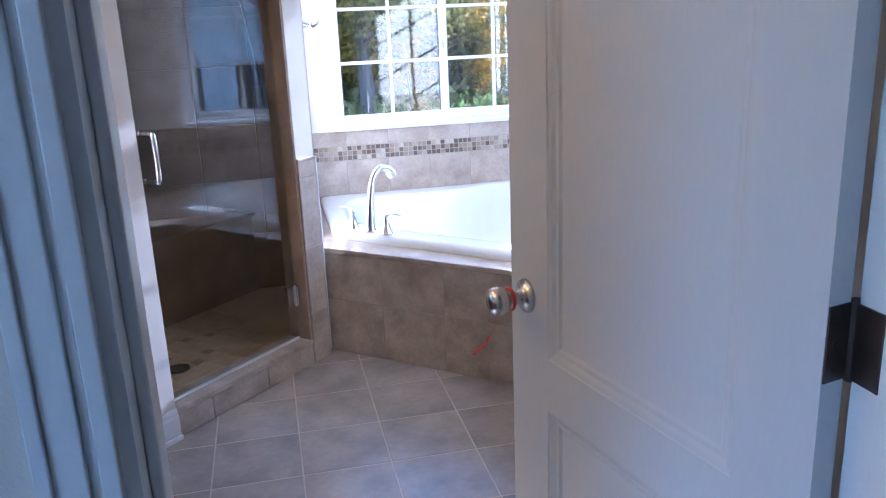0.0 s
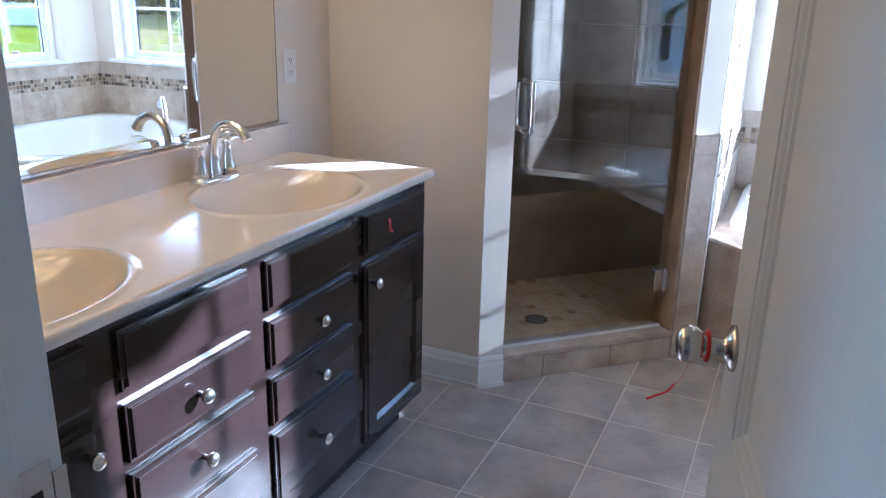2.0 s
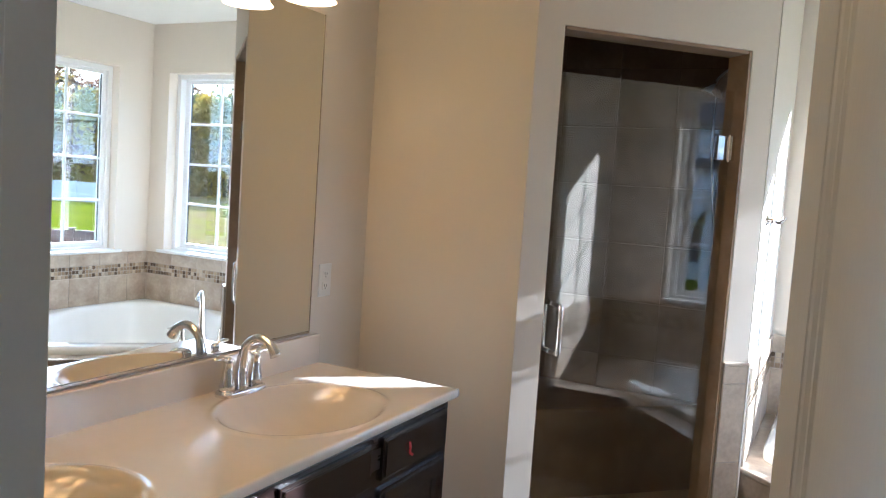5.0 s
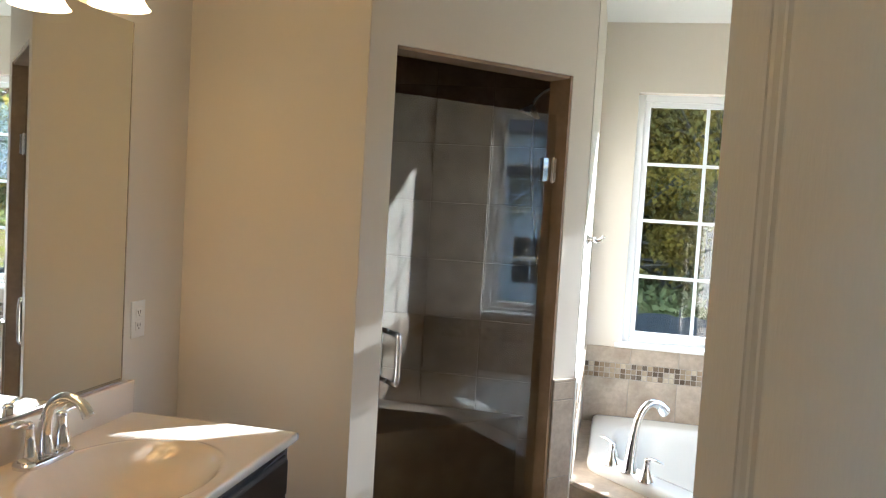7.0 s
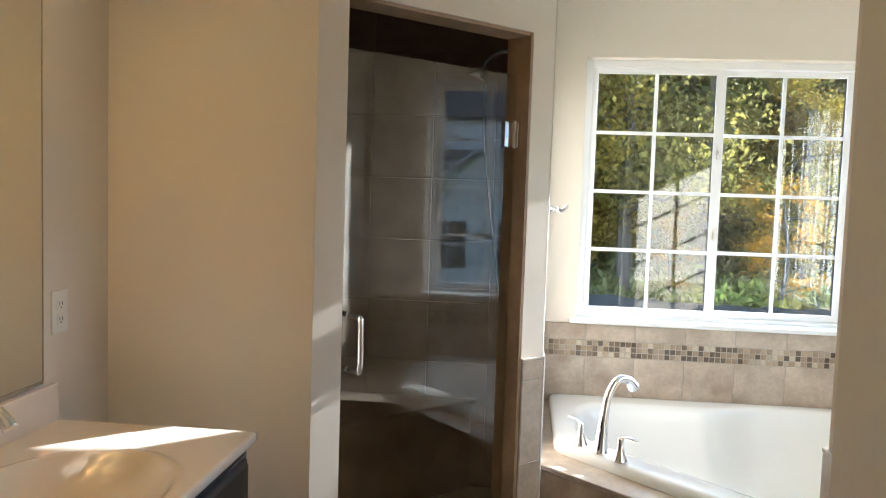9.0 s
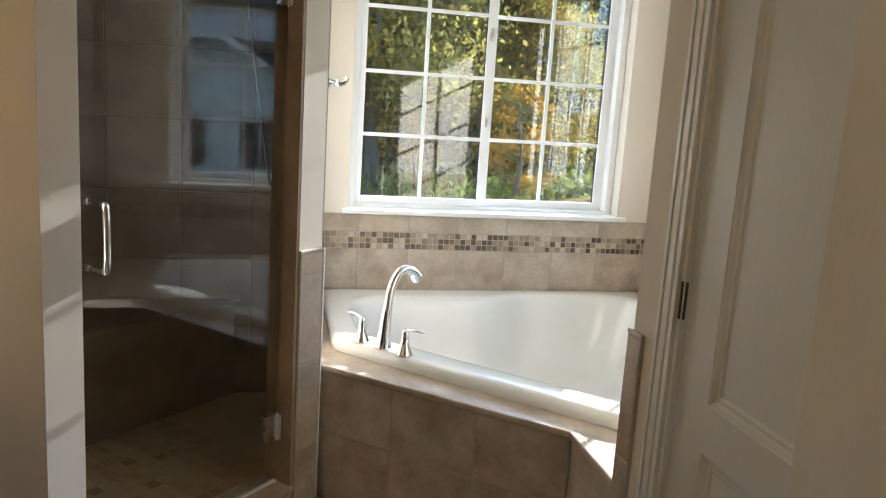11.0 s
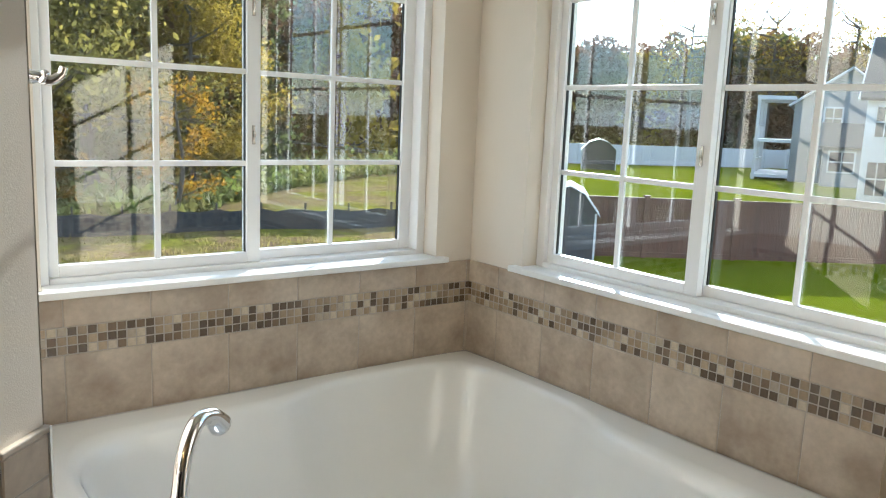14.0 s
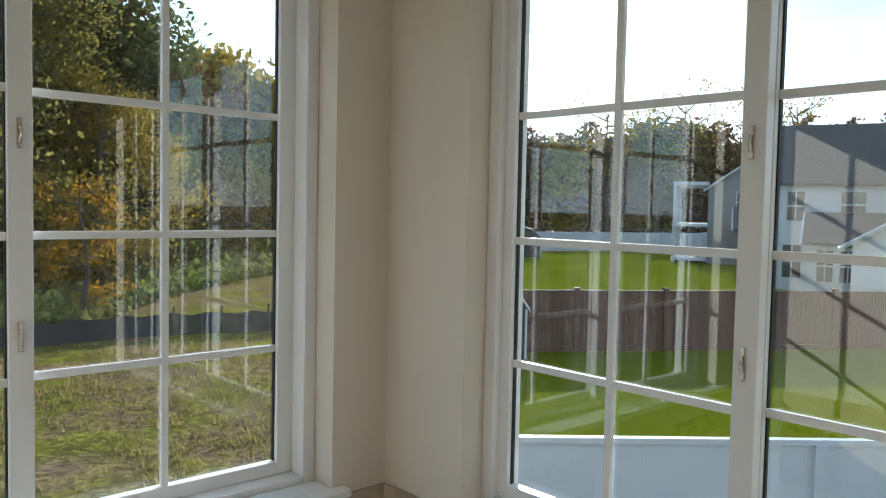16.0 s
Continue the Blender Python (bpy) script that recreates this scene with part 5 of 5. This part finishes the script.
# black silt fence along the edge of the woods
sl = tagged(new("silt_fence"), "low black silt fence along the field's edge", "fence")
bm = bmesh.new()
base = []
for k in range(60):
    b = -20 + k * 1.05
    d = 24.5 + 0.5 * math.sin(k * 0.35) + (max(0, b - 20) ** 1.5) * 0.05
    base.append((*az(b, d), GROUND))
lo = [bm.verts.new(p) for p in base]
hi = [bm.verts.new((p[0] + 0.03 * math.sin(i * 1.7), p[1] + 0.06, p[2] + 0.62 + 0.05 * math.sin(i * 2.3))) for i, p in enumerate(base)]
for i in range(len(base) - 1):
    bm.faces.new((lo[i], lo[i + 1], hi[i + 1], hi[i]))
ob = put("fabric", bm, SILT, sl)
mod = ob.modifiers.new("thick", "SOLIDIFY")
mod.thickness = 0.02
bm = bmesh.new()
for p in base[::3]:
    add_box(bm, p[0] - 0.025, p[0] + 0.025, p[1] + 0.08, p[1] + 0.13, p[2], p[2] + 0.85)
put("stakes", bm, BARK, sl)


def tree(name, height, spread, leaf_n, leaf, mat, seed, label, low=0.25, sparse=False):
    """A tree: tapered trunk, forking limbs, and leaves in clusters at the limbs' ends."""
    rnd = random.Random(seed)
    t = tagged(new(name), label, "tree")
    bm = bmesh.new()
    lean = (rnd.uniform(-0.04, 0.04), rnd.uniform(-0.04, 0.04))
    trunk = [Vector((lean[0] * z * height + 0.15 * math.sin(z * 7 + seed), lean[1] * z * height + 0.12 * math.cos(z * 5 + seed), z * height * 0.85)) for z in [k / 9 for k in range(10)]]
    r0 = height * 0.019
    add_tube(bm, trunk, [r0 * (1.25 - 0.35 * min(1, k * 2) if k == 0 else 1.0 - 0.85 * k / 9) for k in range(10)], 9)
    tips = []
    for k in range(int(height * 1.5)):
        z = rnd.uniform(low, 0.95)
        base = trunk[min(8, int(z * 9))].lerp(trunk[min(9, int(z * 9) + 1)], z * 9 - int(z * 9))
        a = rnd.uniform(0, 2 * math.pi)
        ln = spread * (1.05 - 0.75 * abs(z - 0.45)) * rnd.uniform(0.55, 1.1)
        end = base + Vector((math.cos(a) * ln, math.sin(a) * ln, ln * rnd.uniform(0.1, 0.75)))
        mid = base.lerp(end, 0.5) + Vector((rnd.uniform(-0.3, 0.3), rnd.uniform(-0.3, 0.3), -0.12 * ln))
        add_tube(bm, [base, mid, end], [r0 * 0.34, r0 * 0.2, r0 * 0.06], 5)
        for _ in range(3):
            b2 = mid.lerp(end, rnd.uniform(0, 0.9))
            e2 = b2 + Vector((rnd.uniform(-1, 1), rnd.uniform(-1, 1), rnd.uniform(-0.2, 0.9))) * ln * 0.4
            add_tube(bm, [b2, e2], [r0 * 0.12, r0 * 0.035], 4)
            tips.append(e2)
        tips += [end, mid.lerp(end, 0.6)]
    put("trunk", bm, BARK, t)
    verts, faces = [], []
    for _ in range(leaf_n):
        c = rnd.choice(tips)
        g = spread * (0.16 if not sparse else 0.12)
        p = c + Vector((rnd.gauss(0, g), rnd.gauss(0, g), rnd.gauss(0, g * 0.8)))
        u = Vector((rnd.gauss(0, 1), rnd.gauss(0, 1), rnd.gauss(0, 1))).normalized()
        v = u.cross(Vector((rnd.gauss(0, 1), rnd.gauss(0, 1), rnd.gauss(0, 1)))).normalized()
        s = leaf * rnd.uniform(0.55, 1.3)
        i = len(verts)
        verts += [p - u * s, p + v * s * 0.55, p + u * s, p - v * s * 0.55]
        faces.append((i, i + 1, i + 2, i + 3))
    me = bpy.data.meshes.new("leaves")
    me.from_pydata([tuple(v) for v in verts], [], faces)
    me.materials.append(mat)
    ob = new("leaves", me)
    ob.parent = t
    ob["kind"] = "stuff"
    return t


rt = random.Random(11)
kinds = [tree("tree", 17, 4.6, 16000, 0.115, LEAVES[0], 3, "tall green broadleaf tree at the wood's edge", 0.18),
         tree("tree", 15, 4.2, 16000, 0.115, LEAVES[1], 5, "broadleaf tree turning olive and yellow", 0.15),
         tree("tree", 8, 1.9, 1500, 0.10, LEAVES[2], 8, "small tree with golden autumn leaves", 0.12),
         tree("tree", 16, 4.6, 3600, 0.40, LEAVES[3], 13, "rust-brown autumn tree in the wood", 0.02),
         tree("tree", 14, 4.8, 3800, 0.36, LEAVES[4], 21, "dark green tree in the woods", 0.0),
         tree("tree", 15, 4.0, 900, 0.16, LEAVES[1], 34, "nearly bare tree with few leaves", 0.35, True),
         tree("tree", 15, 4.6, 3600, 0.40, LEAVES[1], 44, "olive-yellow tree in the far wood", 0.02),
         tree("tree", 16, 4.6, 7500, 0.20, LEAVES[3], 13, "rust-brown autumn tree at the wood's edge", 0.02),
         tree("tree", 14, 4.8, 7500, 0.19, LEAVES[4], 21, "dark green tree behind the wood's edge", 0.0)]
spots = [(az(7.5, 29), 0, 1.0), (az(1, 31), 1, 1.05), (az(18.3, 26.6), 2, 0.74), (az(10.5, 28), 2, 0.5), (az(13, 33), 0, 0.95), (az(19.5, 35), 1, 0.72), (az(-6, 30), 0, 1.1), (az(-13, 32), 0, 1.0),
         (az(4, 37), 8, 1.2), (az(10, 39), 8, 1.2), (az(17, 42), 8, 1.0), (az(22.5, 46), 7, 0.85), (az(25, 54), 7, 0.85), (az(26, 60), 7, 0.9), (az(28.5, 66), 6, 1.22), (az(31, 76), 3, 1.2), (az(33.8, 86), 6, 1.12), (az(25, 70), 4, 0.9), (az(21, 52), 8, 0.85)]
for b in range(-24, 22, 3):
    spots.append((az(b + rt.uniform(-1, 1), rt.uniform(43, 52)), rt.choice((8, 8, 8, 7)), rt.uniform(0.95, 1.2)))
for b in range(23, 44, 2):
    spots.append((az(b + rt.uniform(-0.8, 0.8), 80 + (b - 23) * 1.6 + rt.uniform(-4, 4)), rt.choice((3, 6, 4)), rt.uniform(1.0, 1.2)))
for k in range(52):
    b = 38 + k * 1.15
    spots.append((az(b + rt.uniform(-0.5, 0.5), 118 + rt.uniform(-6, 6)), rt.choice((3, 3, 6, 4)), rt.uniform(0.98, 1.22)))
for k in range(14):
    b = 26 + k * 4.9
    spots.append((az(b + rt.uniform(-0.8, 0.8), 131 + rt.uniform(-4, 6)), rt.choice((3, 4, 4)), rt.uniform(0.9, 1.15)))
for b in (54, 57.5, 59, 64, 66):
    spots.append((az(b, 106), 5, 1.3))
done = set()
for (x, y), k, s in spots:
    m = Matrix.Translation((x, y, GROUND - 0.1)) @ Matrix.Rotation(rt.uniform(0, 6.28), 4, "Z") @ Matrix.Diagonal((s, s, s * rt.uniform(0.92, 1.08), 1))
    if k not in done:
        kinds[k].matrix_basis = m
        kinds[k]["group"] = "trees of the wood"
        done.add(k)
    else:
        c = copy_thing(kinds[k], Matrix.Identity(4))
        c.matrix_basis = m

# low brush along the woods' edge
bv, bf = [], []
rb = random.Random(4)
for _ in range(16000):
    b = rb.uniform(-22, 42)
    d = 25.8 + abs(rb.gauss(0, 7)) + max(0, b - 18) * 1.6
    x, y = az(b, d)
    z = GROUND + rb.uniform(0, 0.55) + max(0, rb.gauss(-0.2, 0.45))
    u = Vector((rb.gauss(0, 1), rb.gauss(0, 1), rb.gauss(0, 1.3))).normalized()
    v = u.cross(Vector((rb.gauss(0, 1), rb.gauss(0, 1), rb.gauss(0, 1)))).normalized()
    s, i, p = rb.uniform(0.12, 0.32), len(bv), Vector((x, y, z))
    bv += [p - u * s, p + v * s * 0.4, p + u * s, p - v * s * 0.4]
    bf.append((i, i + 1, i + 2, i + 3))
me = bpy.data.meshes.new("brush")
me.from_pydata([tuple(v) for v in bv], [], bf)
me.materials.append(see_through(surf("straw and green brush", (0.27, 0.22, 0.09), (0.13, 0.18, 0.035), 0.3, 0.8, fine=0.5, bscale=2), 0.4))
tagged(new("brush", me), "tangle of straw-coloured and green brush", "brush", kind="stuff")
# grass tufts on the field nearest the house
gv, gf = [], []
for _ in range(620):
    b, d = rb.uniform(-12, 44), 7 + 17.0 * rb.random() ** 0.8
    cx, cy = az(b, d)
    rad, tall = rb.uniform(0.10, 0.38), rb.uniform(0.03, 0.13)
    for _ in range(int(18 + 60 * rad)):
        x, y = cx + rb.gauss(0, rad), cy + rb.gauss(0, rad)
        h, a = tall * rb.uniform(0.6, 1.5), rb.uniform(0, 3.14)
        i = len(gv)
        gv += [(x - 0.022 * math.cos(a), y - 0.022 * math.sin(a), GROUND), (x + 0.022 * math.cos(a), y + 0.022 * math.sin(a), GROUND), (x + rb.uniform(-0.07, 0.07), y + rb.uniform(-0.07, 0.07), GROUND + h)]
        gf.append((i, i + 1, i + 2))
me = bpy.data.meshes.new("grass")
me.from_pydata(gv, [], gf)
me.materials.append(see_through(surf("straw grass blades", (0.29, 0.21, 0.105), (0.19, 0.185, 0.035), 0.5, 0.9, fine=0.5, bscale=9, spec=0.0), 0.5))
tagged(new("grass_tufts", me), "tufts of rough yellow-green grass", "grass", kind="stuff")

# ---- floors, piece by piece ----
flo = bpy.data.objects["floor"]
for i in range(7):
    for j in range(11):
        x, y = 0.2235 + 0.3015 * (i - 0.5), 0.555 - 0.302 * (j - 3.5)
        if x < 2.0 and y > ROOM_S - 0.1 and not (x < 0.3) and x - y > 0.05:
            lay_tile("floor_tile", flo, Matrix.Translation((x, y, FLOOR - 0.0098)), 0.2985, 0.2975, 0.010, FLOORTILE)
sf = bpy.data.objects["floor_shower"]
count = 0
bmrest = bmesh.new()
for i in range(24):
    for j in range(34):
        # laid square to the angled front
        u, v = 0.02 + 0.052 * i - 0.3, 0.12 + 0.052 * j
        x, y = diag(u + 0.12, v)
        if 0.03 < x < 1.17 and 0.40 < y < 1.95 and y - x < 0.96:
            m = Matrix.Translation((x, y, SH_Z - 0.005)) @ Matrix.Rotation(radians(dh + random.uniform(-1.5, 1.5)), 4, "Z")
            if count < 290:
                lay_tile("stone_piece", sf, m, 0.0475, 0.0475, 0.006, PEBBLE)
                count += 1
            else:
                r = bmesh.ops.create_cube(bmrest, size=1)
                bmesh.ops.transform(bmrest, verts=r["verts"], matrix=m @ Matrix.Translation((0, 0, 0.002)) @ Matrix.Diagonal((0.0475, 0.0475, 0.006, 1)))
rest = put("stone_pieces", bmrest, surf("tumbled stone lot", (0.84, 0.62, 0.35), (0.58, 0.37, 0.18), 14, 0.5, 0.2, 60, fine=0.2), sf)
rest["kind"] = "stuff"
